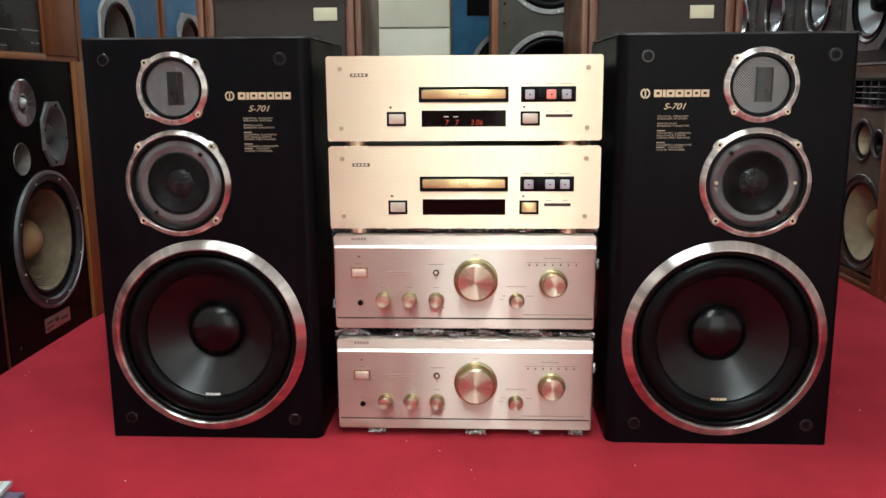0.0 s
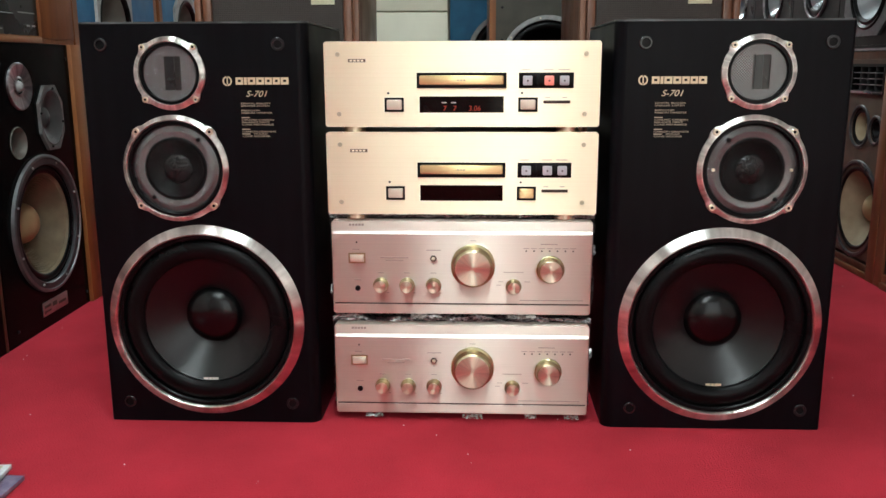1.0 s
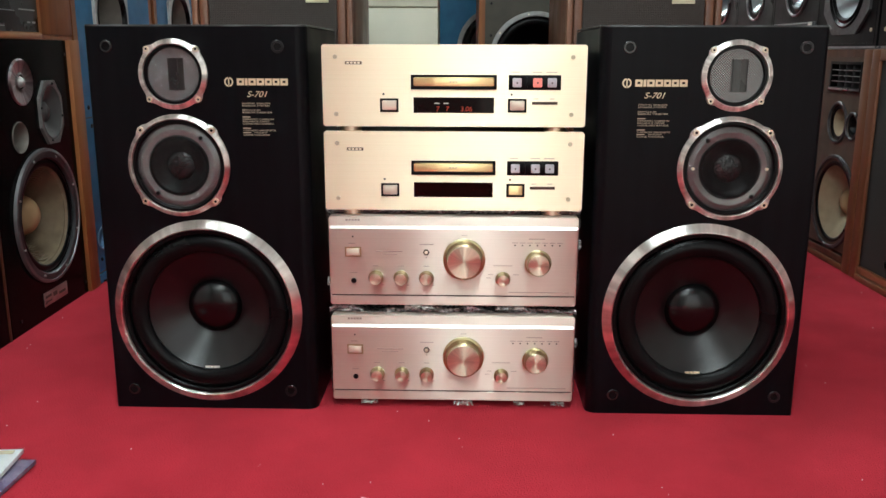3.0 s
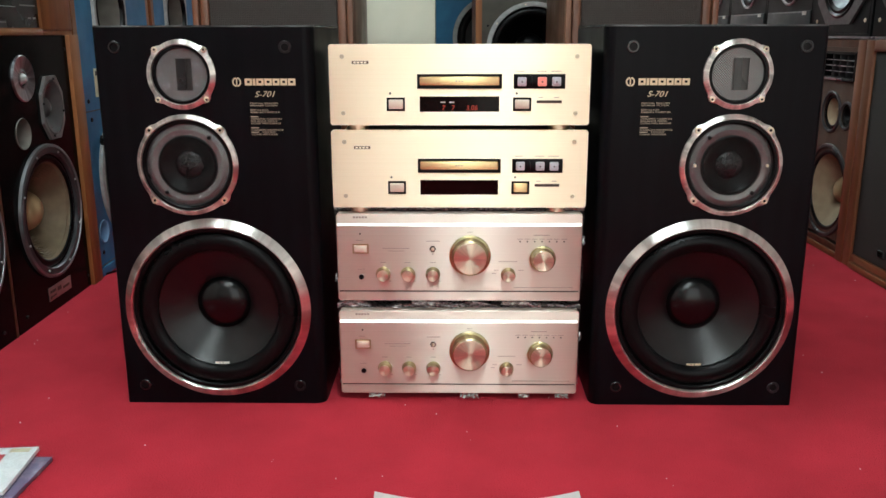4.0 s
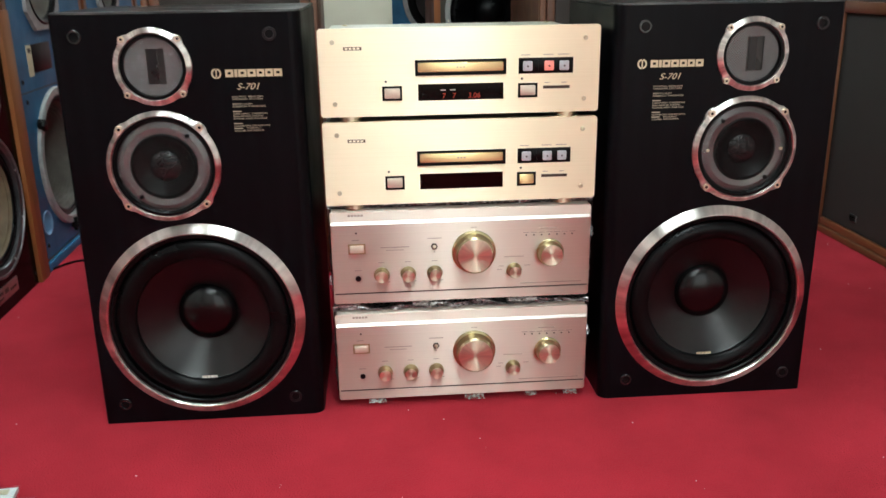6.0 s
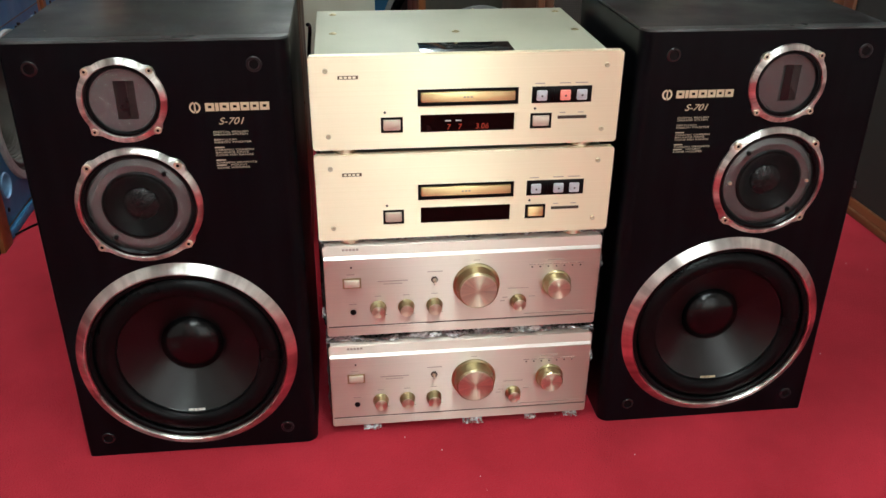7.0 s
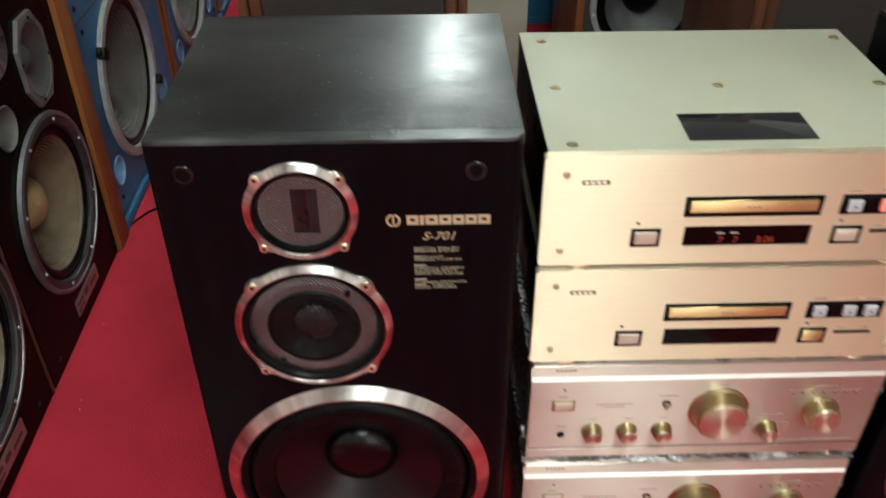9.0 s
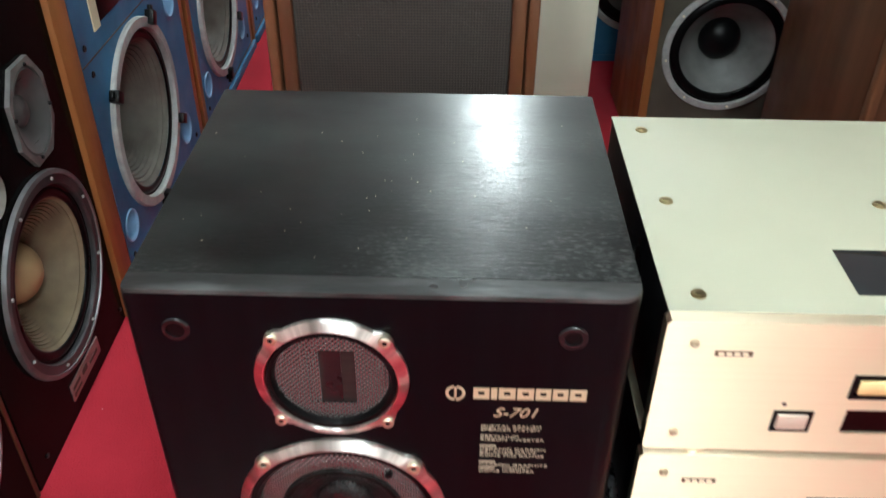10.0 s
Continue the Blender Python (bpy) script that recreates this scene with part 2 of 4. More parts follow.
WOODX = mat("teak_veneer_level", (0.30, 0.125, 0.045), (0.18, 0.07, 0.026), rough=0.42, scale=26, stretch=(0.05, 1, 1), bump=0.1, bscale=120)
REDWOOD = mat("red_brown_veneer", (0.175, 0.062, 0.027), (0.11, 0.038, 0.016), rough=0.38, scale=26, stretch=(1, 1, 0.05), bump=0.1, bscale=120)
REDWOODX = mat("red_brown_veneer_level", (0.21, 0.075, 0.03), (0.13, 0.045, 0.018), rough=0.38, scale=26, stretch=(0.05, 1, 1), bump=0.1, bscale=120)
WALNUT = mat("walnut_veneer", (0.105, 0.041, 0.020), (0.058, 0.021, 0.011), rough=0.42, scale=26, stretch=(1, 1, 0.05), bump=0.1, bscale=120, spec=0.35)
FRAMEWOOD = mat("red_walnut_frame", (0.17, 0.064, 0.030), (0.085, 0.030, 0.015), rough=0.36, scale=22, stretch=(1, 1, 0.05), bump=0.15, bscale=120)
BAFFLEBROWN = mat("brown_baffle", (0.10, 0.06, 0.04), (0.07, 0.042, 0.03), rough=0.6)
OLIVE = mat("olive_baffle", (0.06, 0.055, 0.04), (0.045, 0.04, 0.03), rough=0.6)
BLUE = mat("blue_painted_baffle", (0.028, 0.165, 0.32), (0.020, 0.125, 0.25), rough=0.5, scale=14, bump=0.15, bscale=260, spec=0.3)
BLUELIGHT = mat("pale_blue_port", (0.2, 0.38, 0.6), rough=0.5)
GREYCAST = mat("grey_cast_frame", (0.36, 0.37, 0.36), (0.28, 0.29, 0.285), rough=0.5, metal=0.1, scale=60)
DARKCAST = mat("dark_cast_frame", (0.05, 0.05, 0.052), (0.08, 0.08, 0.085), rough=0.4, metal=0.6)
DULLRING = mat("dull_metal_ring", (0.20, 0.20, 0.205), (0.15, 0.15, 0.155), rough=0.42, metal=0.7, scale=40)
PALEFRAME = mat("pale_grey_frame", (0.16, 0.16, 0.155), (0.11, 0.11, 0.107), rough=0.45, metal=0.2, scale=60)
SILVERRING = mat("silver_trim_ring", (0.62, 0.62, 0.64), rough=0.32, metal=1, aniso=0.6)
TAN = mat("tan_paper_cone", (0.37, 0.29, 0.185), (0.30, 0.23, 0.145), rough=0.75, scale=30, bump=0.2, bscale=500)
# a darker tan than the cones across the room
GREYTAN = mat("dark_tan_paper_cone", (0.205, 0.155, 0.092), (0.155, 0.115, 0.07), rough=0.75, scale=30, bump=0.2, bscale=500)
TANCAP = mat("tan_dust_cap", (0.42, 0.29, 0.15), (0.36, 0.24, 0.12), rough=0.6)
GREYCONE = mat("grey_paper_cone", (0.145, 0.135, 0.115), (0.105, 0.097, 0.083), rough=0.75, bump=0.2, bscale=500)
PALECONE = mat("pale_grey_cone", (0.15, 0.155, 0.15), (0.10, 0.105, 0.10), rough=0.5)
CHROME = mat("polished_cone", (0.42, 0.46, 0.48), (0.34, 0.37, 0.39), rough=0.34, metal=0.9)
CLOTH = perforated("brown_grille_cloth", (0.046, 0.033, 0.027), (0.024, 0.018, 0.0155), 230, 0.4, metal=0.0, rough=0.8, turn=0)
DARKCLOTH = perforated("dark_grille_cloth", (0.032, 0.028, 0.023), (0.014, 0.012, 0.010), 300, 0.4, metal=0.0, rough=0.85, turn=0)
CREAM = mat("cream_badge", (0.72, 0.68, 0.48), (0.64, 0.6, 0.42), rough=0.5)
WHITEBOX = mat("off_white_panel", (0.68, 0.665, 0.53), (0.62, 0.605, 0.48), rough=0.5, scale=6, bump=0.03)
PLASTER = mat("painted_plaster", (0.62, 0.61, 0.58), (0.56, 0.55, 0.52), rough=0.8, bump=0.1, bscale=80)
CEILMAT = mat("white_ceiling", (0.52, 0.58, 0.57), (0.48, 0.54, 0.53), rough=0.85, bump=0.1)
TUBE = mat("lamp_diffuser", (0.9, 0.9, 0.9), emit=(0.87, 0.97, 1.0), power=TUBE_POWER)
LAMPBODY = mat("white_lamp_body", (0.75, 0.75, 0.75), rough=0.4)
PAPER = mat("white_paper", (0.82, 0.82, 0.8), (0.78, 0.78, 0.76), rough=0.7)
CDCOVER = mat("pale_green_sleeve", (0.88, 0.93, 0.92), (0.80, 0.87, 0.87), rough=0.35, scale=30)
CDPURPLE = mat("dusky_violet_sleeve", (0.16, 0.13, 0.22), (0.34, 0.31, 0.40), rough=0.3, scale=45, lo=0.5, hi=0.75)
RED = mat("red_print", (0.6, 0.08, 0.1), rough=0.4)
PLATE = mat("engraved_plate", (0.25, 0.16, 0.15), (0.35, 0.27, 0.26), rough=0.35, metal=0.6)
INKGREY = mat("grey_print", (0.45, 0.35, 0.3), rough=0.6)
DARKINK = mat("dark_print", (0.06, 0.04, 0.03), rough=0.6)


def clear(name, tint, rough, white):
    m = bpy.data.materials.new(name)
    m.use_nodes = True
    n, l = m.node_tree.nodes, m.node_tree.links
    out = n["Material Output"]
    n.remove(n["Principled BSDF"])
    tr, gl, mx, no = (n.new("ShaderNode" + k) for k in ("BsdfTransparent", "BsdfGlossy", "MixShader", "TexNoise"))
    tr.inputs[0].default_value = (*tint, 1)
    gl.inputs["Roughness"].default_value = rough
    no.inputs["Scale"].default_value = 170
    mr = n.new("ShaderNodeMapRange")
    mr.inputs["From Min"].default_value, mr.inputs["From Max"].default_value = 0.40, 0.66
    mr.inputs["To Min"].default_value, mr.inputs["To Max"].default_value = white * 0.25, white
    tc = n.new("ShaderNodeTexCoord")
    l.new(tc.outputs["Object"], no.inputs["Vector"])
    l.new(no.outputs[0], mr.inputs["Value"])
    l.new(mr.outputs[0], mx.inputs[0])
    l.new(tr.outputs[0], mx.inputs[1]), l.new(gl.outputs[0], mx.inputs[2])
    l.new(mx.outputs[0], out.inputs[0])
    return m


FILM = clear("crinkled_clear_film", (0.96, 0.96, 0.96), 0.45, 0.75)
GLASS = clear("shop_glass", (0.95, 0.97, 0.97), 0.02, 0.1)
JEWEL = clear("clear_case", (0.97, 0.975, 0.98), 0.05, 0.12)


# mesh helpers
def mesh_of(name, bm, material, angle=25):
    bmesh.ops.recalc_face_normals(bm, faces=bm.faces[:])
    for f in bm.faces:
        f.smooth = True
    me = bpy.data.meshes.new(name)
    bm.to_mesh(me)
    bm.free()
    me.set_sharp_from_angle(angle=radians(angle))
    me.materials.append(material)
    return me


def part(name, bm, material, parent, label=""):
    ob = new(name, mesh_of(name, bm, material))
    ob.parent = parent
    return tagged(ob, label)


def thing(name, label, category, m, group=""):
    ob = new(name)
    ob.empty_display_size = 0.05
    ob.matrix_basis = m
    return tagged(ob, label, category, group)


def solid(name, bm, material, label, category, group="", kind=""):
    return tagged(new(name, mesh_of(name, bm, material)), label, category, group, kind)


def box(x0, x1, y0, y1, z0, z1, bevel=0.0, bm=None, seg=2):
    bm = bm or bmesh.new()
    v = [bm.verts.new((x, y, z)) for x in (x0, x1) for y in (y0, y1) for z in (z0, z1)]
    fs = [bm.faces.new([v[i] for i in q]) for q in ((0, 1, 3, 2), (4, 6, 7, 5), (0, 4, 5, 1), (2, 3, 7, 6), (0, 2, 6, 4), (1, 5, 7, 3))]
    if bevel:
        es = {e for f in fs for e in f.edges}
        bmesh.ops.bevel(bm, geom=list(es), offset=bevel, segments=seg, affect="EDGES", profile=0.5)
    return bm


def lathe(profile, cx=0.0, cz=0.0, y=0.0, seg=64, bm=None, swell=None):
    """Turns (radius, height) pairs round an axis along y; height goes out of the front, towards -y."""
    bm = bm or bmesh.new()
    rings = []
    for r, h in profile:
        if r < 1e-6:
            rings.append([bm.verts.new((cx, y - h, cz))])
            continue
        ring = []
        for i in range(seg):
            a = 2 * math.pi * i / seg
            rr = r + (swell(a, r) if swell else 0)
            ring.append(bm.verts.new((cx + rr * math.cos(a), y - h, cz + rr * math.sin(a))))
        rings.append(ring)
    for p, q in zip(rings, rings[1:]):
        for i in range(seg):
            j = (i + 1) % seg
            if len(p) == 1 and len(q) == 1:
                continue
            if len(p) == 1:
                bm.faces.new((p[0], q[i], q[j]))
            elif len(q) == 1:
                bm.faces.new((p[i], p[j], q[0]))
            else:
                bm.faces.new((p[i], p[j], q[j], q[i]))
    return bm


def circle(cx, cz, r, seg=48):
    return [(cx + r * math.cos(2 * math.pi * i / seg), cz + r * math.sin(2 * math.pi * i / seg)) for i in range(seg)]


def rect(x0, x1, z0, z1):
    return [(x0, z0), (x1, z0), (x1, z1), (x0, z1)]


def plate(outline, holes, y0, y1, bm=None):
    """A flat board with openings through it, from y0 to y1."""
    bm = bm or bmesh.new()
    edges = []
    for loop in [outline, *holes]:
        vs = [bm.verts.new((x, y0, z)) for x, z in loop]
        edges += [bm.edges.new((vs[i], vs[(i + 1) % len(vs)])) for i in range(len(vs))]
    faces = [g for g in bmesh.ops.triangle_fill(bm, edges=edges, use_beauty=True, use_dissolve=False)["geom"] if isinstance(g, bmesh.types.BMFace)]
    moved = [g for g in bmesh.ops.extrude_face_region(bm, geom=faces)["geom"] if isinstance(g, bmesh.types.BMVert)]
    bmesh.ops.translate(bm, verts=moved, vec=(0, y1 - y0, 0))
    return bm


def lettering(parent, body, size, x, z, y, material, shear=0.0, name="lettering", stretch=1.0, label=""):
    cu = bpy.data.curves.new(name, "FONT")
    cu.body, cu.size, cu.shear, cu.extrude = body, size, shear, 0.0002
    tmp = new("tmp", cu)
    me = bpy.data.meshes.new_from_object(tmp.evaluated_get(bpy.context.evaluated_depsgraph_get()))
    bpy.data.objects.remove(tmp)
    me.transform(pose(x, y, z, 90) @ Matrix.Diagonal((stretch, 1, 1, 1)))
    me.materials.clear()
    me.materials.append(material)
    ob = new(name, me)
    ob.parent = parent
    return tagged(ob, label)


def bars(parent, rows, x, z, y, material, name="lettering"):
    """Unreadable print: rows of (x, z, width, height) bars on the face."""
    for dx, dz, w, h in rows:
        part(name, box(x + dx, x + dx + w, y - 0.0004, y + 0.0004, z + dz - h / 2, z + dz + h / 2), material, parent)


def screw(parent, cx, cz, y, r=0.004, material=None, recess=False):
    s = part("screw", lathe([(0, 0.0012), (r * 0.4, 0.0012), (r * 0.45, 0.0024), (r * 0.85, 0.0024), (r, 0.0012), (r, -0.004)], cx, cz, y, 16), material or STEEL, parent)
    if recess:
        # flat black disc paints the shade inside the head's recess
        part("recess_shade", lathe([(0, 0.0018), (r * 0.42, 0.0018)], cx, cz, y, 6), BLACK, s)
    return s


def shell(parent, w, h, d, wall, material, y0=0.0, name="body", top=None):
    """An open-fronted case with its back."""
    bm = plate(rect(-w / 2, w / 2, 0, h), [rect(-w / 2 + wall, w / 2 - wall, wall, h - wall)], y0, y0 + d)
    box(-w / 2 + wall, w / 2 - wall, y0 + d - wall, y0 + d - 0.002, wall, h - wall, bm=bm)
    return part(name, bm, material, parent)


def driver(parent, name, cx, cz, R, y, ring_mat, ring, cone_mat, cap_mat, cap, depth, roll_mat=None, ribs=0, swell=None, roll=0.09, label="", raised=0.006, slant=0.0, dome=0.75, inset=0.004, proud=0.55):
    """A cone loudspeaker unit: rim ring, rolled surround, cone and dust cap."""
    ri = R - ring
    prof = [(R, -0.002), (R, raised * 0.7), (R - 0.002, raised), (ri + 0.002, raised), (ri, raised * 0.6), (ri, -0.012)]
    if slant:
        prof = [(R, -0.002), (R, 0.0006), (R - 0.0007, 0.0013), (R - 0.0133, slant), (R - 0.0146, slant + 0.0002), (ri + 0.0004, slant - 0.0022), (ri, -0.012)]
    rim = part(name, lathe(prof, cx, cz, y, 96, swell=swell), ring_mat, parent, label)
    rw = R * roll
    r1, r2 = ri, ri - 2 * rw
    prof = [(r1, -0.002)]
    prof += [(r1 - inset - rw + rw * math.cos(a), -0.004 + rw * proud * math.sin(a)) for a in [math.pi * k / 8 for k in range(9)]]
    part("surround", lathe(prof, cx, cz, y, 72), roll_mat or RUBBER, rim)
    rc = r1 - inset - 2 * rw + 0.001
    n = 30 if ribs else 10
    prof = []
    for k in range(n + 1):
        u = k / n
        r = rc + (cap - 0.002 - rc) * u
        h = -0.005 - depth * (u ** 0.9)
        if ribs:
            h += 0.0022 * (1 if k % 2 else -1) * (u > 0.08)
        prof.append((r, h))
    part("cone", lathe(prof, cx, cz, y, 72), cone_mat, rim)
    prof = [(cap * math.cos(a), -0.004 - depth + cap * dome * math.sin(a)) for a in [math.pi / 2 * k / 10 for k in range(11)]]
    prof[-1] = (0.0, prof[-1][1])
    part("dust_cap", lathe(prof, cx, cz, y, 48), cap_mat, rim)
    return rim

# the room
XL, XR, YF, YB, HC = -1.75, 2.15, -3.4, 6.2, 2.65
solid("floor", box(XL - 0.1, XR + 0.1, YF - 0.1, YB + 0.1, -0.1, 0.0), CARPET, "red short-pile carpet, slightly dusty", "floor", kind="structure")
solid("ceiling", box(XL - 0.1, XR + 0.1, YF - 0.1, YB + 0.1, HC, HC + 0.1), CEILMAT, "plain white painted ceiling", "ceiling", kind="structure")
solid("wall_west", box(XL - 0.1, XL, YF, YB, 0, HC), PLASTER, "plain off-white plaster wall", "wall", kind="structure")
solid("wall_east", box(XR, XR + 0.1, YF, YB, 0, HC), PLASTER, "plain off-white plaster wall", "wall", kind="structure")
solid("wall_north", box(XL - 0.1, XR + 0.1, YB, YB + 0.1, 0, HC), PLASTER, "plain off-white plaster wall", "wall", kind="structure")
solid("wall_south", plate(rect(XL - 0.1, XR + 0.1, 0, HC), [rect(0.0, 1.9, 0.05, 2.3)], YF - 0.1, YF), PLASTER, "plaster shop wall with a wide glazed opening", "wall", kind="structure")
win = tagged(new("window_1"), "unseen wide glazed shop front opening", "window", kind="structure")
part("window_frame", plate(rect(0.0, 1.9, 0.05, 2.3), [rect(0.04, 0.94, 0.09, 2.26), rect(0.98, 1.86, 0.09, 2.26)], YF - 0.07, YF - 0.03), LAMPBODY, win)
for x0, x1 in ((0.04, 0.94), (0.98, 1.86)):
    pane = part("pane", box(x0, x1, YF - 0.053, YF - 0.047, 0.09, 2.26), GLASS, win)
    pane.visible_shadow = False
# unseen source, added behind the opening to brighten the brushed metal fronts
day = bpy.data.lights.new("daylight", "AREA")
day.shape, day.size, day.size_y, day.energy, day.color = "RECTANGLE", 1.8, 2.1, DAYLIGHT, (1.0, 0.97, 0.93)
new("daylight", day).matrix_world = look((0.95, YF - 0.12, 1.18), (0.95, 0, 1.18))


def ceiling_lamp(x, y, length, half=0.07):
    lamp = thing("ceiling_lamp", "unseen white fluorescent batten with a milky diffuser", "lamp", pose(x, y, HC), "ceiling lamps")
    part("lamp_body", box(-0.03, 0.03, -length / 2, length / 2, -0.03, 0, 0.004), LAMPBODY, lamp)
    for y0 in (-length / 2 + 0.05, length / 2 - 0.05):
        part("hanger", box(-0.01, 0.01, y0 - 0.01, y0 + 0.01, -0.111, -0.031), LAMPBODY, lamp)
    part("diffuser", box(-half, half, -length / 2 + 0.02, length / 2 - 0.02, -0.15, -0.11, 0.012), TUBE, lamp, "glowing milky diffuser")


ceiling_lamp(-0.09, 4.15, 1.8, 0.09)
# last two are unseen fill: one for the panels' left, one for the left carpet
for x, y, ln in ((0.18, -1.2, 1.2), (-0.34, -2.5, 1.2), (-0.80, -0.1, 0.9)):
    ceiling_lamp(x, y, ln)


# the loudspeaker pair and the stack stand slightly askew to the rows along the walls
ASKEW = pose(0, 0, 0, 0, 0, -0.9)


# the pair of black loudspeakers
def ear_swell(e, rin, w=0.14):
    def swell(a, r):
        d = abs(a % (math.pi / 2) - math.pi / 4)
        return (e * math.exp(-(d / w) ** 4) - 0.0015) if r > rin else 0.0
    return swell


def main_speaker(cx, s):
    """s is -1 where the small units sit towards -x, +1 where they sit towards +x."""
    th = thing("loudspeaker", "black three-way loudspeaker with bright turned metal rings, standing on red carpet", "loudspeaker", ASKEW @ pose(cx, -0.016, 0), "pair of black loudspeakers")
    w, h = 0.366, 0.671
    ease = {s: 0.006, -s: 0.018}
    ux, wx = 0.039 * s, 0.0045 * s
    holes = [circle(ux, 0.592, 0.052), circle(ux, 0.440, 0.076), circle(wx, 0.181, 0.156)]
    bm = plate(rect(-w / 2 + ease[-1], w / 2 - ease[1], 0.0, h - 0.002), holes, 0.0, 0.02)
    for sx, r in ease.items():
        pts = [(sx * (w / 2 - r), 0.0)] + [(sx * (w / 2 - r + r * math.sin(a)), r - r * math.cos(a)) for a in [math.pi / 2 * k / 7 for k in range(1, 8)]] + [(sx * w / 2, 0.02), (sx * (w / 2 - r), 0.02)]
        lo, hi = [bm.verts.new((x, y, 0)) for x, y in pts], [bm.verts.new((x, y, h - 0.002)) for x, y in pts]
        bm.faces.new(lo), bm.faces.new(hi)
        for i in range(len(pts)):
            j = (i + 1) % len(pts)
            bm.faces.new((lo[i], lo[j], hi[j], hi[i]))
    part("baffle", bm, BLACKWOOD, th)
    body = bmesh.new()
    plate(rect(-w / 2, w / 2, 0.0, h - 0.004), [rect(-w / 2 + 0.02, w / 2 - 0.02, 0.02, h - 0.024)], 0.0202, 0.32, body)
    box(-w / 2 + 0.02, w / 2 - 0.02, 0.3, 0.318, 0.02, h - 0.024, bm=body)
    part("body", body, BLACKWOOD, th)
    def slab(outline):
        top = bmesh.new()
        lo, hi = [top.verts.new((x, y, h - 0.002)) for x, y in outline], [top.verts.new((x * 0.997, y * 0.997 + 0.0006, h + 0.001)) for x, y in outline]
        top.faces.new(lo), top.faces.new(hi)
        for i in range(len(outline)):
            top.faces.new((lo[i], lo[(i + 1) % len(outline)], hi[(i + 1) % len(outline)], hi[i]))
        return top

    arc = [math.pi / 2 * k / 7 for k in range(8)]
    part("top_panel", slab([(w / 2, 0.321), (-w / 2, 0.321), (-w / 2, 0.0206), (w / 2, 0.0206)]), BLACKTOP, th, "worn glossy black top panel")
    part("top_edge", slab([(w / 2, 0.02), (-w / 2, 0.02)] + [(-w / 2 + ease[-1] * (1 - math.cos(a)), ease[-1] * (1 - math.sin(a))) for a in arc] + [(w / 2 - ease[1] * (1 - math.sin(a)), ease[1] * (1 - math.cos(a))) for a in arc]), SCUFFED, th, "scuffed grey front edge of the top")
    # woofer
    wf = driver(th, "woofer", wx, 0.181, 0.166, 0.0, RIM, 0.0168, CONE, CAPBLACK, 0.0485, 0.038, roll=0.098, label="bright turned aluminium rim", slant=0.0105, dome=0.44, inset=0.0095, proud=0.7)
    part("gasket", lathe([(0.1492, 0.003), (0.1482, 0.0056), (0.1432, 0.0054), (0.1412, 0.0035), (0.1402, -0.003)], wx, 0.181, 0.0, 96), RUBBER, wf)
    part("cone_edge", lathe([(0.1094, -0.0045), (0.1084, -0.0026), (0.1066, -0.0048)], wx, 0.181, 0.0, 72), SOCKET, wf)
    bars(wf, [(-0.014, 0, 0.008, 0.005), (-0.005, 0, 0.005, 0.005), (0.001, 0, 0.011, 0.005)], wx, 0.0760, 0.0060, WHITEINK if s < 0 else GOLDINK, "maker_label")
    # midrange
    md = part("midrange", lathe([(0.0885, -0.002), (0.0882, 0.0026), (0.0874, 0.0036), (0.0800, 0.0074), (0.0790, 0.0074), (0.0780, 0.005), (0.0780, -0.01)], ux, 0.440, 0.0, 160, swell=ear_swell(0.0042, 0.083, 0.12)), RIM, th, "turned aluminium flange with four ears")
    part("gasket", lathe([(0.0780, 0.003), (0.0772, 0.0056), (0.0735, 0.0056), (0.0705, 0.002), (0.0705, -0.008)], ux, 0.440, 0.0, 72), RUBBER, md)
    part("mesh_ring", lathe([(0.0705, -0.001), (0.061, 0.0022), (0.0515, 0.001)], ux, 0.440, 0.0, 72), MESH, md, "silver perforated mesh ring")
    part("cone", lathe([(0.0515, 0.001), (0.0495, 0.0032), (0.046, 0.0028), (0.043, 0.0), (0.034, -0.005), (0.024, -0.009)], ux, 0.440, 0.0, 64), MIDCONE, md)
    part("dust_cap", lathe([(0.025 * math.cos(a), -0.0092 + 0.010 * math.sin(a)) for a in [math.pi / 2 * k / 8 for k in range(8)]] + [(0, 0.0008)], ux, 0.440, 0.0, 40), DOME, md)
    part("mesh_cover", lathe([(0.0516, 0.0014), (0.047, 0.0042), (0.038, 0.0066), (0.026, 0.0084), (0.013, 0.0094), (0, 0.0097)], ux, 0.440, 0.0, 64), OPENMESH, md, "fine dark mesh domed over the cone")
    for a in (45, 135, 225, 315):
        screw(md, ux + 0.085 * math.cos(radians(a)), 0.440 + 0.085 * math.sin(radians(a)), -0.0052, 0.0060, None, True)
    for a in (50, 230) if s < 0 else (130, 310):
        part("mesh_rivet", lathe([(0, 0.002), (0.003, 0.0015), (0.004, -0.001)], ux + 0.061 * math.cos(radians(a)), 0.440 + 0.061 * math.sin(radians(a)), -0.0022, 12), BLACK, md)
    for a in (0, 180) if s > 0 else ():
        screw(md, ux + 0.061 * math.cos(radians(a)), 0.440, -0.0022, 0.0026)
    # tweeter
    tw = part("tweeter", lathe([(0.0595, -0.002), (0.0592, 0.0024), (0.0586, 0.0032), (0.0505, 0.0066), (0.0497, 0.0066), (0.0488, 0.004), (0.0488, -0.01)], ux, 0.592, 0.0, 160, swell=ear_swell(0.0038, 0.052, 0.14)), RIM, th, "turned aluminium flange with four ears")
    part("gasket", lathe([(0.0488, 0.002), (0.048, 0.005), (0.0445, 0.005), (0.0428, 0.001), (0.0428, -0.006)], ux, 0.592, 0.0, 64), RUBBER, tw)
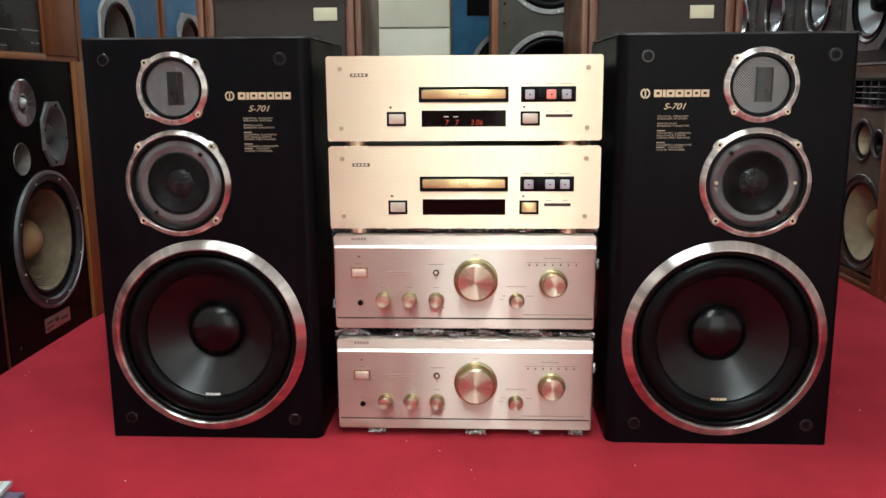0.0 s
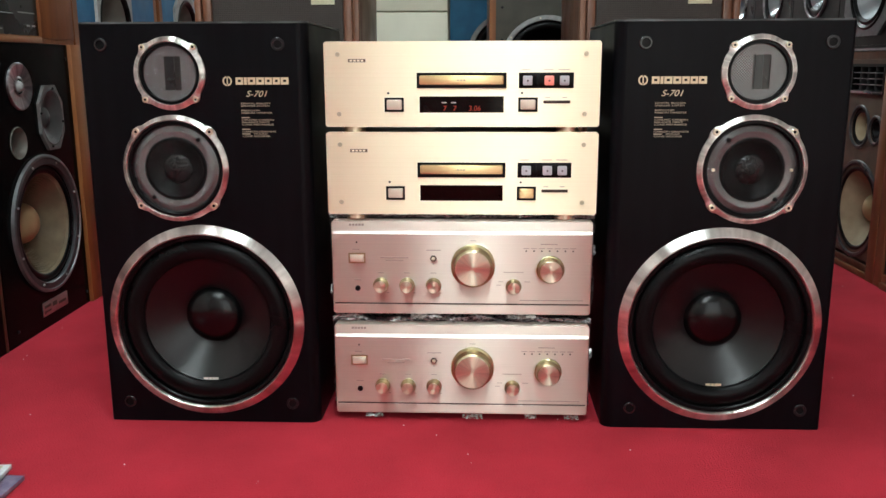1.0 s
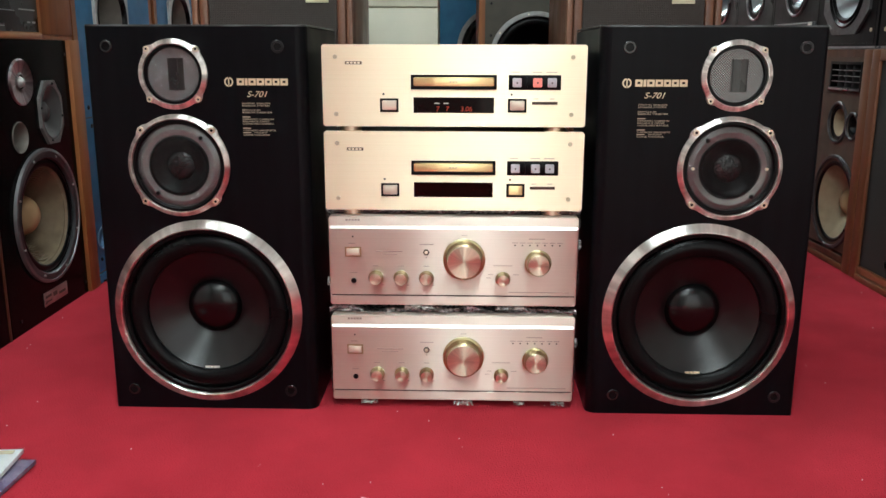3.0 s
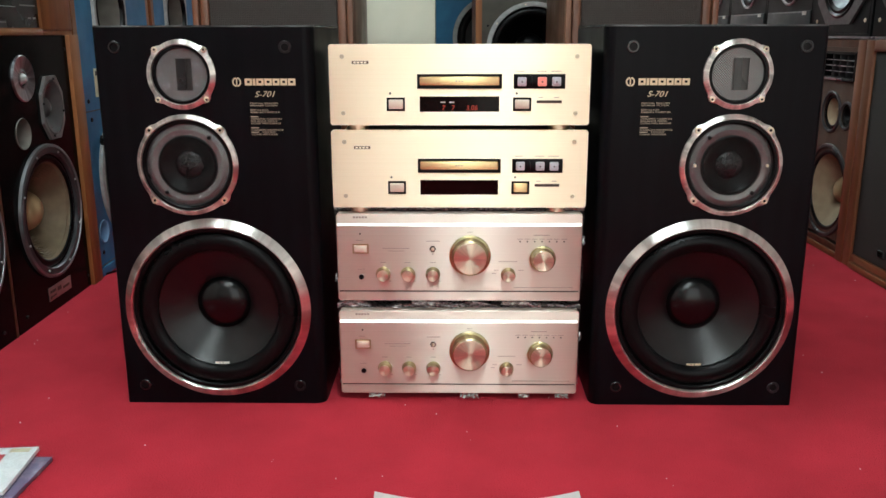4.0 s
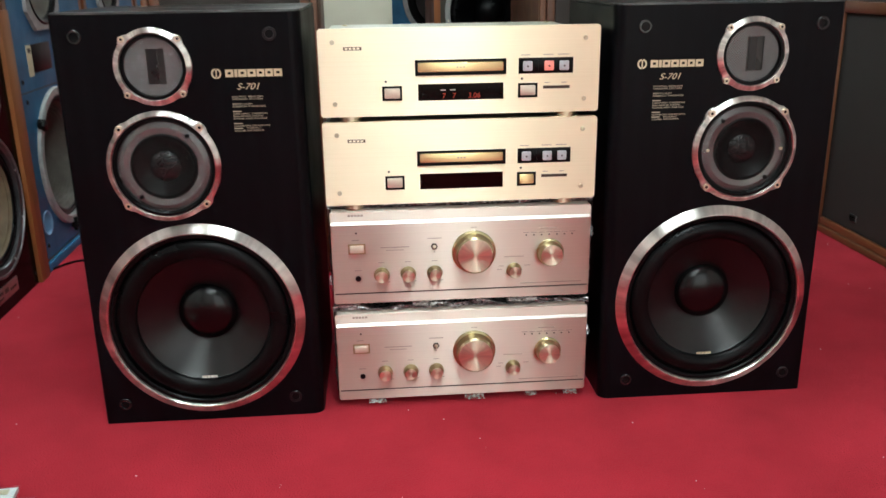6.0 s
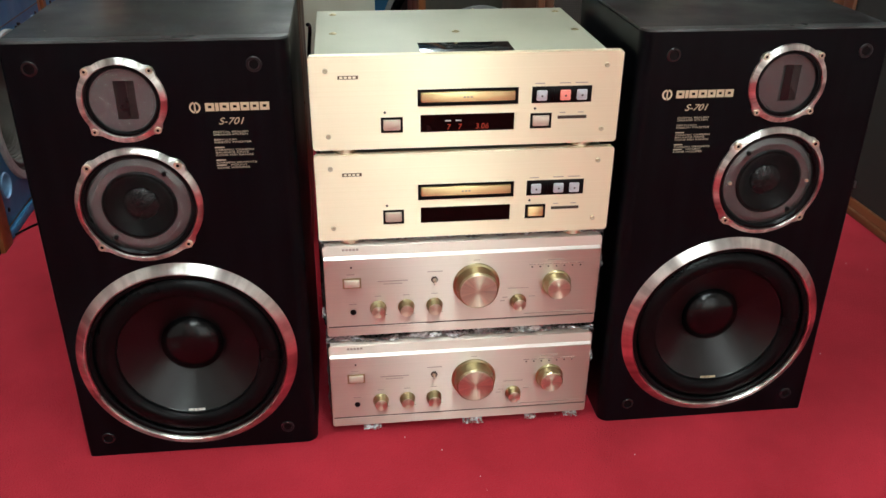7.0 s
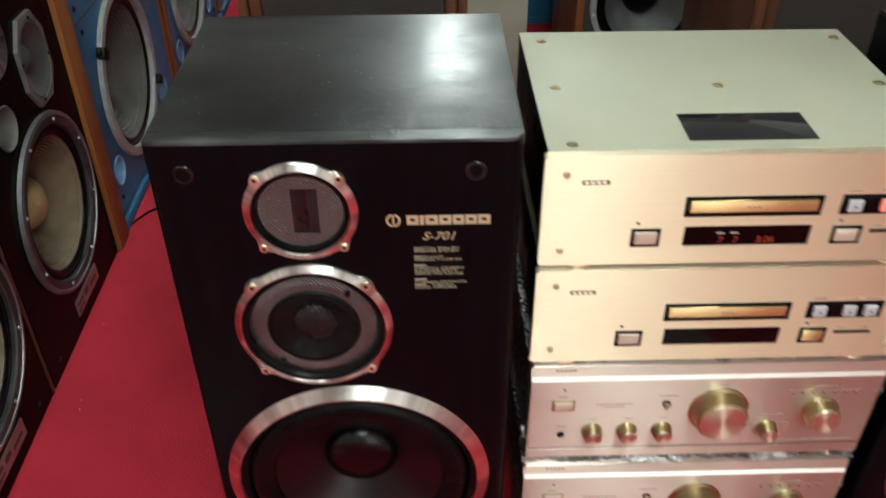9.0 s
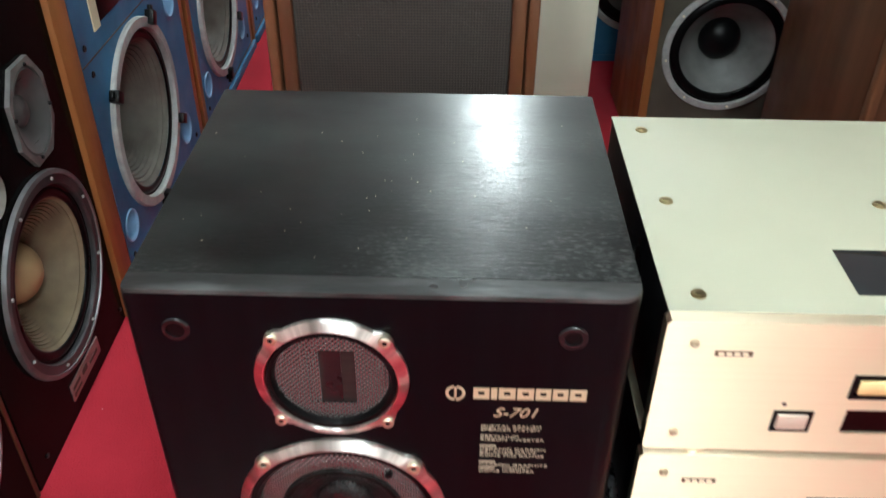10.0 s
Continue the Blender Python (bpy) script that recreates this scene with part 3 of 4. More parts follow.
    part("mesh_disc", plate(circle(ux, 0.592, 0.0435), [rect(ux - 0.0175, ux + 0.0175, 0.566, 0.6185)], 0.0005, 0.0015), MESH, tw, "silver perforated mesh disc")
    part("ribbon", box(ux - 0.0190, ux + 0.0190, 0.0030, 0.0045, 0.564, 0.6205), RIBBON, tw, "dark ribbon element behind the mesh")
    part("ribbon_strip", box(ux - 0.0055, ux + 0.0070, 0.0020, 0.0032, 0.5662, 0.6183), SOCKET, tw)
    part("mesh_strip", box(ux - 0.0174, ux - 0.0090, 0.0016, 0.0024, 0.5662, 0.6183), MESH, tw)
    for a in (45, 135, 225, 315):
        screw(tw, ux + 0.0578 * math.cos(radians(a)), 0.592 + 0.0578 * math.sin(radians(a)), -0.0047, 0.0049, None, True)
    # grille sockets
    for x in (-0.136 * s, 0.148 * s):
        for z in (0.035, 0.637):
            soc = part("grille_socket", lathe([(0.0105, -0.001), (0.0105, 0.001), (0.0095, 0.002), (0.0068, 0.002), (0.0062, -0.0008)], x, z, 0.0, 32), SOCKET, th)
            part("socket_hole", lathe([(0, 0.0004), (0.0062, 0.0004)], x, z, 0.0, 24), BLACK, soc)
    # print
    lx = (-0.38 if s < 0 else 0.276) - cx
    em = bmesh.new()
    for a0, a1 in ((100, 265), (-85, 80)):
        ring = []
        for k in range(13):
            a = radians(a0 + (a1 - a0) * k / 12)
            ring.append([em.verts.new((lx + 0.0075 + q * math.cos(a), -0.0006, 0.580 + q * 1.05 * math.sin(a))) for q in (0.0052, 0.0075)])
        for p, q in zip(ring, ring[1:]):
            em.faces.new((p[0], q[0], q[1], p[1]))
    box(lx + 0.0066, lx + 0.0084, -0.0008, -0.0003, 0.575, 0.586, bm=em)
    part("emblem", em, GOLDINK, th, "round gold printed emblem")
    xs, row = 0.021, []
    for wd in (0.012, 0.0045, 0.0125, 0.0125, 0.0115, 0.0115, 0.0125):
        row.append((xs, 0, wd, 0.0112))
        xs += wd + 0.0013
    for dx, dz, wd, ht in row:
        x0, z0, z1 = lx + dx, 0.5744, 0.5856
        part("maker_mark", plate(rect(x0, x0 + wd, z0, z1), [rect(x0 + wd * 0.3, x0 + wd * 0.7, z0 + 0.004, z1 - 0.0035)] if wd > 0.006 else [], -0.0006, -0.0002), GOLDINK, th)
    lettering(th, "S-701", 0.0135, lx + 0.036, 0.5555, -0.0004, GOLDINK, 0.35, "model_lettering", 1.12)
    tx = lx + 0.0275
    for k, line in enumerate(("DIGITAL REALISM", "SPEAKER SYSTEM", "", "BERYLLIUM", "RIBBON TWEETER", "", "#", "CERAMIC CARBON", "BALANCE DRIVE", "CONE MID RANGE", "", "#", "CARBON GRAPHITE", "# MOUNT", "CONE WOOFER")):
        z = 0.5435 - k * 0.00372 + (0.0012 if k in (2, 5, 10) else 0)
        if line.startswith("#"):
            bars(th, [(0, 0.0012, 0.013, 0.0015)], tx, z, -0.0004, SMALLINK, "small_print")
        if line.strip("# "):
            lettering(th, line.strip("# "), 0.0037, tx + (0.019 if line[0] == "#" else 0), z, -0.0004, SMALLINK, 0, "small_print", 1.65)
    return th


main_speaker(-0.4255, -1)
main_speaker(0.4215, 1)


rnd = random.Random(8)
bm = bmesh.new()
for k in range(46):
    x, y, q = -0.4255 + rnd.gauss(-0.02, 0.09), 0.02 + 0.26 * rnd.random(), rnd.uniform(0.0001, 0.0003)
    if abs(x + 0.4255) < 0.17:
        box(x - q, x + q * rnd.uniform(1, 3), y - q, y + q, 0.6720, 0.6724, bm=bm)
solid("top_dust", bm, SMALLINK, "pale dust specks on the black loudspeaker top", "dust", kind="stuff").matrix_basis = ASKEW


# the stack of four hi-fi units
def disc_player(z, lit):
    th = thing("disc_player", "champagne gold disc player with lit red display and grey steel lid" if lit else "champagne gold disc player with dark display, beneath another player", "disc player", ASKEW @ pose(0, 0, z), "stack of hi-fi units")
    h0, h1 = 0.009, 0.1435
    part("front_panel", plate([(-0.22, h0 + 0.003), (-0.217, h0), (0.217, h0), (0.22, h0 + 0.003), (0.22, h1 - 0.003), (0.217, h1), (-0.217, h1), (-0.22, h1 - 0.003)],
         [rect(-0.0715, 0.0715, 0.0705, 0.0945), rect(-0.0675, 0.0675, 0.0315, 0.0575), rect(0.091, 0.178, 0.070, 0.0945), rect(-0.1235, -0.0925, 0.033, 0.0555), rect(0.0905, 0.1215, 0.033, 0.0555)], 0.0, 0.012), GOLD, th, "brushed champagne gold front panel")
    part("chassis", box(-0.212, 0.212, 0.0125, 0.345, h0 + 0.002, h1 - 0.0145, 0.001), BLACK, th)
    lid = part("lid", box(-0.2125, 0.2125, 0.0125, 0.348, h1 - 0.0143, h1 - 0.012, 0.0006), COVER, th, "grey beige painted steel lid")
    if lit:
        part("lid_window", box(-0.062, 0.075, 0.050, 0.110, h1 - 0.0118, h1 - 0.011, 0.0003), MIRROR, lid, "smoked see-through window in the lid")
        for x, y in ((-0.186, 0.047), (-0.186, 0.182), (-0.186, 0.318), (0.196, 0.047), (0.196, 0.182), (0.196, 0.318), (0.005, 0.182)):
            bm = lathe([(0, 0.0022), (0.0028, 0.0022), (0.0032, 0.0012), (0.0058, 0.0012), (0.0062, 0)], 0, 0, 0, 20)
            bm.transform(pose(x, y, h1 - 0.012, -90))
            part("lid_screw", bm, KNOBSIDE, lid, "brass lid screw on a washer")
    for x in (-0.1975, 0.1965):
        for z2 in (0.0295, 0.1235):
            screw(th, x, z2, -0.0002, 0.0036, BRASS)
    tray = part("disc_tray", box(-0.0675, 0.0675, -0.003, 0.01, 0.0755, 0.0905, 0.0025), TRAY, th, "polished gold disc tray front")
    bars(tray, [(-0.007, 0, 0.003, 0.002), (-0.002, 0, 0.003, 0.002), (0.003, 0, 0.003, 0.002)], 0.0, 0.083, -0.0031, INKGREY, "small_print")
    part("tray_surround", plate(rect(-0.0715, 0.0715, 0.0705, 0.0945), [rect(-0.0685, 0.0685, 0.0745, 0.0915)], -0.0015, 0.009), BLACK, th)
    disp = part("display", box(-0.0675, 0.0675, 0.002, 0.006, 0.0315, 0.0575), DISPLAY, th, "black display glass")
    if lit:
        lettering(disp, "7", 0.0115, -0.030, 0.0345, 0.0014, DIGIT, 0.1, "display_digits")
        lettering(disp, "7", 0.0115, -0.014, 0.0345, 0.0014, DIGIT, 0.1, "display_digits")
        lettering(disp, "3.06", 0.0115, 0.011, 0.0345, 0.0014, DIGIT, 0.1, "display_digits")
        bars(disp, [(-0.032, 0, 0.008, 0.0016), (-0.017, 0, 0.008, 0.0016)], 0, 0.0475, 0.0014, WHITEINK, "small_print")
    panel = part("button_panel", box(0.091, 0.178, -0.0005, 0.008, 0.070, 0.0945, 0.001), BLACK, th)
    for i, x in enumerate((0.105, 0.139, 0.163)):
        b = part("button", box(x - 0.0075, x + 0.0075, -0.005, 0.0, 0.0745, 0.0895, 0.0018), BUTTONRED if lit and i == 1 else BUTTON, panel, "red lit stop button" if lit and i == 1 else "grey square button")
        part("button_mark", box(x - 0.0013, x + 0.0013, -0.0054, -0.0048, 0.0805, 0.083), DARKINK, b)
    part("button_rib", box(0.1165, 0.1225, -0.0012, 0.001, 0.073, 0.0915, 0.0005), BLACK, panel)
    bars(th, [(0.095, 0, 0.014, 0.001), (0.130, 0, 0.016, 0.001), (0.153, 0, 0.018, 0.001)], 0, 0.099, -0.0002, INKGREY, "small_print")
    for x, mt in ((-0.108, BUTTONPINK), (0.106, BUTTONPINK if lit else TRAY)):
        part("button_bezel", plate(rect(x - 0.0155, x + 0.0155, 0.033, 0.0555), [rect(x - 0.0125, x + 0.0125, 0.036, 0.0525)], -0.001, 0.008), BLACK, th)
        part("push_button", box(x - 0.0122, x + 0.0122, -0.003, 0.006, 0.0363, 0.0522, 0.002), mt, th, "metal push button")
        part("indicator", lathe([(0, 0.001), (0.0016, 0.0008), (0.0022, -0.001)], x - 0.0095, 0.0625, 0.0, 12), DARKINK, th)
    part("slot", box(0.1305, 0.173, -0.0008, 0.001, 0.0462, 0.0508, 0.0004), DARKINK, th)
    bars(th, [(0.133, 0, 0.008, 0.001), (0.160, 0, 0.008, 0.001)], 0, 0.0555, -0.0002, INKGREY, "small_print")
    badge = part("maker_badge", box(-0.181, -0.153, -0.0006, 0.0002, 0.1112, 0.1162), BRONZE, th)
    bars(badge, [(-0.1785 + 0.0060 * k, 0, 0.0042, 0.0030) for k in range(4)], 0, 0.1137, -0.0006, GOLD, "maker_mark")
    for x in (-0.175, 0.171):
        for y in (0.021, 0.28):
            bm = lathe([(0, 0), (0.017, 0), (0.018, 0.002), (0.018, 0.0085), (0.015, 0.011), (0, 0.011)], 0, 0, 0, 28)
            bm.transform(pose(x, y, 0, -90))
            part("foot", bm, GOLD, th)
    return th


disc_player(0.3545, False)
disc_player(0.4975, True)


def knob(th, x, z, r, depth, name="knob"):
    k = part(name, lathe([(r * 1.13, 0), (r * 1.13, 0.003), (r * 1.07, 0.0042), (r * 1.02, 0.0045), (r * 0.96, depth - 0.002), (r * 0.89, depth)], x, z, 0.0, 56), KNOBSIDE, th, "brass-toned tapering knob body")
    part("knob_face", lathe([(r * 0.89, depth), (r * 0.86, depth + 0.0007), (r * 0.3, depth + 0.0002), (0, depth)], x, z, 0.0, 56), KNOB, k, "spun metal knob face")
    return k


def prism(prof, x0, x1):
    """A bar with the outline prof in (y, z), from x0 to x1."""
    bm = bmesh.new()
    a, b = [bm.verts.new((x0, y, z)) for y, z in prof], [bm.verts.new((x1, y, z)) for y, z in prof]
    bm.faces.new(a), bm.faces.new(b)
    for i in range(len(prof)):
        j = (i + 1) % len(prof)
        bm.faces.new((a[i], a[j], b[j], b[i]))
    return bm


def amplifier(z, first):
    th = thing("amplifier", "rose gold amplifier with round knobs, half wrapped in clear film" if first else "rose gold amplifier with round knobs standing on the carpet", "amplifier", ASKEW @ pose(0, 0, z), "stack of hi-fi units")
    h = 0.160
    bm = bmesh.new()
    prof = [(0.002, 0.0), (0.0, 0.002), (0.0, 0.0165), (0.0022, 0.0172), (0.0022, 0.0188), (0.0, 0.0195), (0.0, 0.1375), (0.0032, 0.1418), (0.0040, 0.158), (0.0092, 0.160), (0.022, 0.160), (0.022, 0.0)]
    sides = [[bm.verts.new((x, y, zz)) for y, zz in prof] for x in (-0.2165, -0.2157, -0.2132, 0.2132, 0.2157, 0.2165)]
    for loop, back, cut in ((0, 0.0025, 0.006), (1, 0.001, 0.0026), (4, 0.001, 0.0026), (5, 0.0025, 0.006)):
        for v in sides[loop]:
            v.co.y, v.co.z = max(v.co.y, back), min(max(v.co.z, cut), h - cut)
    for a, b in zip(sides, sides[1:]):
        for i in range(len(prof)):
            j = (i + 1) % len(prof)
            bm.faces.new((a[i], a[j], b[j], b[i]))
    bm.faces.new(sides[0]), bm.faces.new(sides[-1])
    part("front_panel", bm, ROSE, th, "brushed rose gold front panel with sloping upper band")
    # paler metal laid over the slope stands in for the lamp's reflection
    part("bevel_glint", prism([(-0.0004, 0.1377), (0.0026, 0.1419), (0.0036, 0.1419), (0.0010, 0.1377)], -0.2144, 0.2144), ROSEGLINT, th, "bevel along the panel, lamp glint put into its paler metal")
    # dark strip laid in the groove, its shade put into the colour
    part("groove_shade", box(-0.2135, 0.2135, 0.0008, 0.0026, 0.0170, 0.0190), DARKINK, th)
    part("cover", box(-0.213, 0.213, 0.0225, 0.36, 0.002, 0.156, 0.002), BLACK, th)
    pb = part("power_button", box(-0.1860, -0.1625, -0.004, 0.003, 0.0900, 0.1030, 0.002), BUTTONPINK, th)
    part("button_bezel", plate(rect(-0.1885, -0.1600, 0.0878, 0.1052), [rect(-0.1862, -0.1623, 0.0898, 0.1032)], -0.0012, 0.002), KNOBSIDE, th)
    part("indicator", lathe([(0, 0.001), (0.0014, 0.0008), (0.002, -0.001)], -0.1745, 0.1235, 0.0, 12), DARKINK, th)
    part("headphone_socket", lathe([(0.0048, 0), (0.0046, 0.0014), (0.0038, 0.0014), (0.0034, 0.0003), (0, 0.0003)], -0.174, 0.0445, 0.0, 24), BLACK, th)
    for x in (-0.135, -0.091, -0.0465):
        knob(th, x, 0.0505, 0.0115, 0.015, "tone_knob")
    knob(th, 0.0195, 0.0845, 0.0325, 0.024, "volume_knob")
    knob(th, 0.0875, 0.0495, 0.0115, 0.015, "record_knob")
    knob(th, 0.148, 0.079, 0.0205, 0.020, "selector_knob")
    tg = part("toggle_switch", lathe([(0.0042, 0), (0.004, 0.0025), (0.0022, 0.003), (0.0016, 0.003), (0.0018, 0.009), (0, 0.010)], -0.0465, 0.0965, 0.0, 20), STEEL, th)
    part("toggle_nut", lathe([(0.0058, -0.0003), (0.0056, 0.0026), (0.0036, 0.0030)], -0.0465, 0.0965, 0.0, 6), DARKINK, tg)
    led = [(0.1075 + 0.0129 * k, 0.110) for k in range(7)]
    for x, zz in led:
        part("selector_lamp", lathe([(0, 0.0008), (0.0013, 0.0006), (0.0016, -0.0005)], x, zz, 0.0, 10), DARKINK, th)
    rows = [(x - 0.005, 0.1145 - 0.0, 0.010, 0.001) for x, zz in led[:7]]
    rows += [(0.131, 0.1215, 0.028, 0.0013), (0.0705, 0.0735, 0.033, 0.0012), (-0.135, 0.0975, 0.047, 0.0013), (-0.126, 0.0925, 0.029, 0.001), (-0.058, 0.1105, 0.024, 0.0013),
             (0.0145, 0.127, 0.010, 0.001), (-0.182, 0.1115, 0.012, 0.001), (-0.18, 0.059, 0.012, 0.001), (0.098, 0.0255, 0.105, 0.0012), (0.0585, 0.0515, 0.008, 0.001),
             (0.062, 0.0575, 0.008, 0.001), (0.105, 0.0575, 0.010, 0.001), (-0.0475, 0.087, 0.002, 0.002)]
    rows += [(x - 0.005, 0.0715, 0.010, 0.001) for x in (-0.135, -0.091, -0.0465)]
    rows += [(x + 0.010, 0.037, 0.004, 0.001) for x in (-0.135, -0.091, -0.0465)]
    bars(th, rows, 0, 0, -0.0002, INKGREY, "small_print")
    bars(th, [(-0.187 + 0.0052 * k, 0.1525, 0.004, 0.0035) for k in range(5)], 0, 0, 0.0035, INKGREY, "maker_mark")
    for x in (-0.16, 0.16):
        for y in (0.06, 0.31):
            bm = lathe([(0, 0), (0.021, 0), (0.022, 0.002), (0.020, 0.0125), (0, 0.0125)], 0, 0, 0, 28)
            bm.transform(pose(x, y, -0.0125, -90))
            part("foot", bm, RUBBER, th)
    return th


amplifier(0.0135, False)
amplifier(0.1925, True)


# clear film on the amplifiers
def film(z, seed, label):
    rnd = random.Random(seed)
    bm = bmesh.new()
    nx, ny = 90, 26
    grid = []
    for i in range(nx + 1):
        row = []
        for j in range(ny + 1):
            x, y = -0.219 + 0.438 * i / nx, 0.006 + 0.33 * j / ny
            k = noise.noise(Vector((x * 22, y * 22, seed))) * 0.5 + noise.noise(Vector((x * 70, y * 60, seed + 5))) * 0.5
            edge = max(0.0, 1 - j / 3)
            zz = z + 0.0042 + 0.006 * abs(k) * (1 - 0.3 * edge)
            row.append(bm.verts.new((x + 0.004 * k, y + 0.010 * edge * noise.noise(Vector((x * 40, 3, seed))), zz)))
        grid.append(row)
    for i in range(nx):
        for j in range(ny):
            bm.faces.new((grid[i][j], grid[i + 1][j], grid[i + 1][j + 1], grid[i][j + 1]))
    # ruffle standing along the front
    prev = [grid[i][0] for i in range(nx + 1)]
    for step in range(1, 5):
        cur = []
        for i in range(nx + 1):
            x = prev[i].co.x
            up = 0.5 + noise.noise(Vector((x * 18, seed * 2.0, 1)))
            cur.append(bm.verts.new((x + 0.002 * noise.noise(Vector((x * 90, step, seed))), 0.008 + 0.010 * noise.noise(Vector((x * 55, step * 0.6, seed + 9))), prev[i].co.z + 0.0036 * max(0.1, up))))
        for i in range(nx):
            bm.faces.new((prev[i], prev[i + 1], cur[i + 1], cur[i]))
        prev = cur
    # skirts hanging down both sides
    for sx in (0, nx):
        prev = grid[sx]
        s = -1 if sx == 0 else 1
        for step in range(1, 9):
            cur = [bm.verts.new((s * (0.2175 + 0.007 * abs(noise.noise(Vector((step * 0.9, j * 0.5, seed * 3 + sx))))), prev[j].co.y + 0.002 * rnd.uniform(-1, 1), z - step * 0.018)) for j in range(ny + 1)]
            for j in range(ny):
                bm.faces.new((prev[j], prev[j + 1], cur[j + 1], cur[j]))
            prev = cur
    solid("clear_film", bm, FILM, label, "plastic film").matrix_basis = ASKEW


film(0.3525, 11, "crinkled clear plastic film lying over an amplifier")
film(0.1735, 27, "crinkled clear plastic film between two amplifiers")


def film_scrap(x, y, z, w, h, seed):
    bm = bmesh.new()
    n = 9
    rows = []
    for i in range(n + 1):
        u = i / n
        rows.append([bm.verts.new((x + (u - 0.5) * w + 0.004 * noise.noise(Vector((i * 0.8, j, seed))), y + 0.006 * noise.noise(Vector((i, j * 0.9, seed + 3))) - j * 0.003,
                     z - h * j / 3 * (0.6 + 0.4 * noise.noise(Vector((i * 0.7, 2, seed)))))) for j in range(4)])
    for a, b in zip(rows, rows[1:]):
        for j in range(3):
            bm.faces.new((a[j], b[j], b[j + 1], a[j + 1]))
    solid("film_scrap", bm, FILM, "torn scrap of clear film under an amplifier edge", "plastic film", "film scraps").matrix_basis = ASKEW


for x, z, w, h, sd in ((-0.15, 0.0125, 0.03, 0.006, 1), (0.02, 0.0125, 0.035, 0.008, 2), (0.12, 0.0125, 0.02, 0.006, 3), (0.19, 0.0125, 0.025, 0.007, 4), (-0.06, 0.1915, 0.05, 0.006, 5), (0.1, 0.1915, 0.05, 0.006, 6)):
    film_scrap(x, 0.003, z, w, h, sd)
for s, z in ((1, 0.31), (-1, 0.24), (1, 0.13)):
    film_scrap(s * 0.2200, 0.014, z, 0.004, 0.022, 40 + z * 100)

# the row along the west side, facing east
def facing_east(y, z=0.0, x=-0.98):
    return pose(x, y, z, 0, 0, 90)


def octagon(cx, cz, a, b, k=0.3):
    return [(cx - a, cz - b * (1 - 2 * k) ), (cx - a * (1 - 2 * k), cz - b), (cx + a * (1 - 2 * k), cz - b), (cx + a, cz - b * (1 - 2 * k)), (cx + a, cz + b * (1 - 2 * k)), (cx + a * (1 - 2 * k), cz + b), (cx - a * (1 - 2 * k), cz + b), (cx - a, cz + b * (1 - 2 * k))]


def black_monitor(y, label, strip):
    w, h = 0.446, 0.655
    th = thing("floor_speaker", label, "loudspeaker", facing_east(y), "wooden loudspeakers along the wall")
    shell(th, w, h, 0.36, 0.024, WOOD, 0.0165, "cabinet")
    o = -0.573 + (0.0 if strip else 0.05)
    st = 0.044 if strip else 0.008
    part("baffle", plate(rect(-w / 2 + 0.0005, w / 2 - st - 0.0005, 0.0, h - 0.001), [circle(0.567 + o, 0.242, 0.148), circle(0.475 + o, 0.438, 0.034), circle(0.63 + o, 0.485, 0.048)], -0.002, 0.016), mat_black_lac, th, "black lacquered baffle")
    part("side_strip", box(w / 2 - st, w / 2 + (0.0135 if strip else -0.0005), -0.012 if strip else -0.004, 0.016, 0.0, h, 0.001), WOOD if strip else WALNUT, th)
    wf = driver(th, "woofer", 0.567 + o, 0.242, 0.158, -0.002, DARKCAST, 0.020, GREYTAN, TANCAP, 0.050, 0.066, ribs=1, roll=0.05, label="black cast rim with a tan ribbed cone", raised=0.007, dome=0.95)
    part("trim_ring", lathe([(0.162, 0.001), (0.1612, 0.008), (0.1545, 0.0095), (0.1535, 0.006)], 0.567 + o, 0.242, -0.002, 96), DULLRING, wf, "thin dull metal trim ring")
    for k in range(8):
        a = radians(22 + 45 * k)
        screw(wf, 0.567 + o + 0.147 * math.cos(a), 0.242 + 0.147 * math.sin(a), -0.009, 0.003, GREYCAST)
    tw = part("horn_tweeter", lathe([(0.052, -0.002), (0.052, 0.003), (0.050, 0.005), (0.022, 0.001), (0.0175, 0.003)], 0.503 + o, 0.56, -0.002, 64), SILVERRING, th, "silver dished tweeter plate")
    part("dome", lathe([(0.0175, 0.003), (0.016, -0.004), (0.011, 0.004), (0.006, 0.009), (0, 0.011)], 0.503 + o, 0.56, -0.002, 40), GREYCAST, tw)
    md = part("midrange", plate(octagon(0.63 + o, 0.485, 0.057, 0.075, 0.27), [[(0.63 + o + 0.0535 * math.cos(q * math.pi / 24), 0.485 + 0.0665 * math.sin(q * math.pi / 24)) for q in range(48)]], -0.009, -0.002), PALEFRAME, th, "pale grey octagonal frame with grey cone")
    bm = lathe([(0.0495, 0.004), (0.046, 0.0065), (0.042, 0.004), (0.018, -0.012), (0.015, -0.008), (0.009, -0.003), (0, -0.001)], 0, 0, 0, 48)
    bm.transform(Matrix.Translation((0.63 + o, -0.002, 0.485)) @ Matrix.Diagonal((1.085, 1, 1.35, 1)))
    part("cone", bm, GREYDARK, md)
    for sx, sz in ((-0.053, 0.012), (0.053, -0.012), (0.012, 0.067), (-0.012, -0.067)):
        screw(md, 0.63 + o + sx, 0.485 + sz, -0.009, 0.003, BLACK)
    part("port", lathe([(0.036, 0.001), (0.0345, 0.003), (0.032, -0.004), (0.031, -0.10), (0, -0.10)], 0.475 + o, 0.438, -0.002, 40), GREYCONE, th, "open bass port with pale tube")
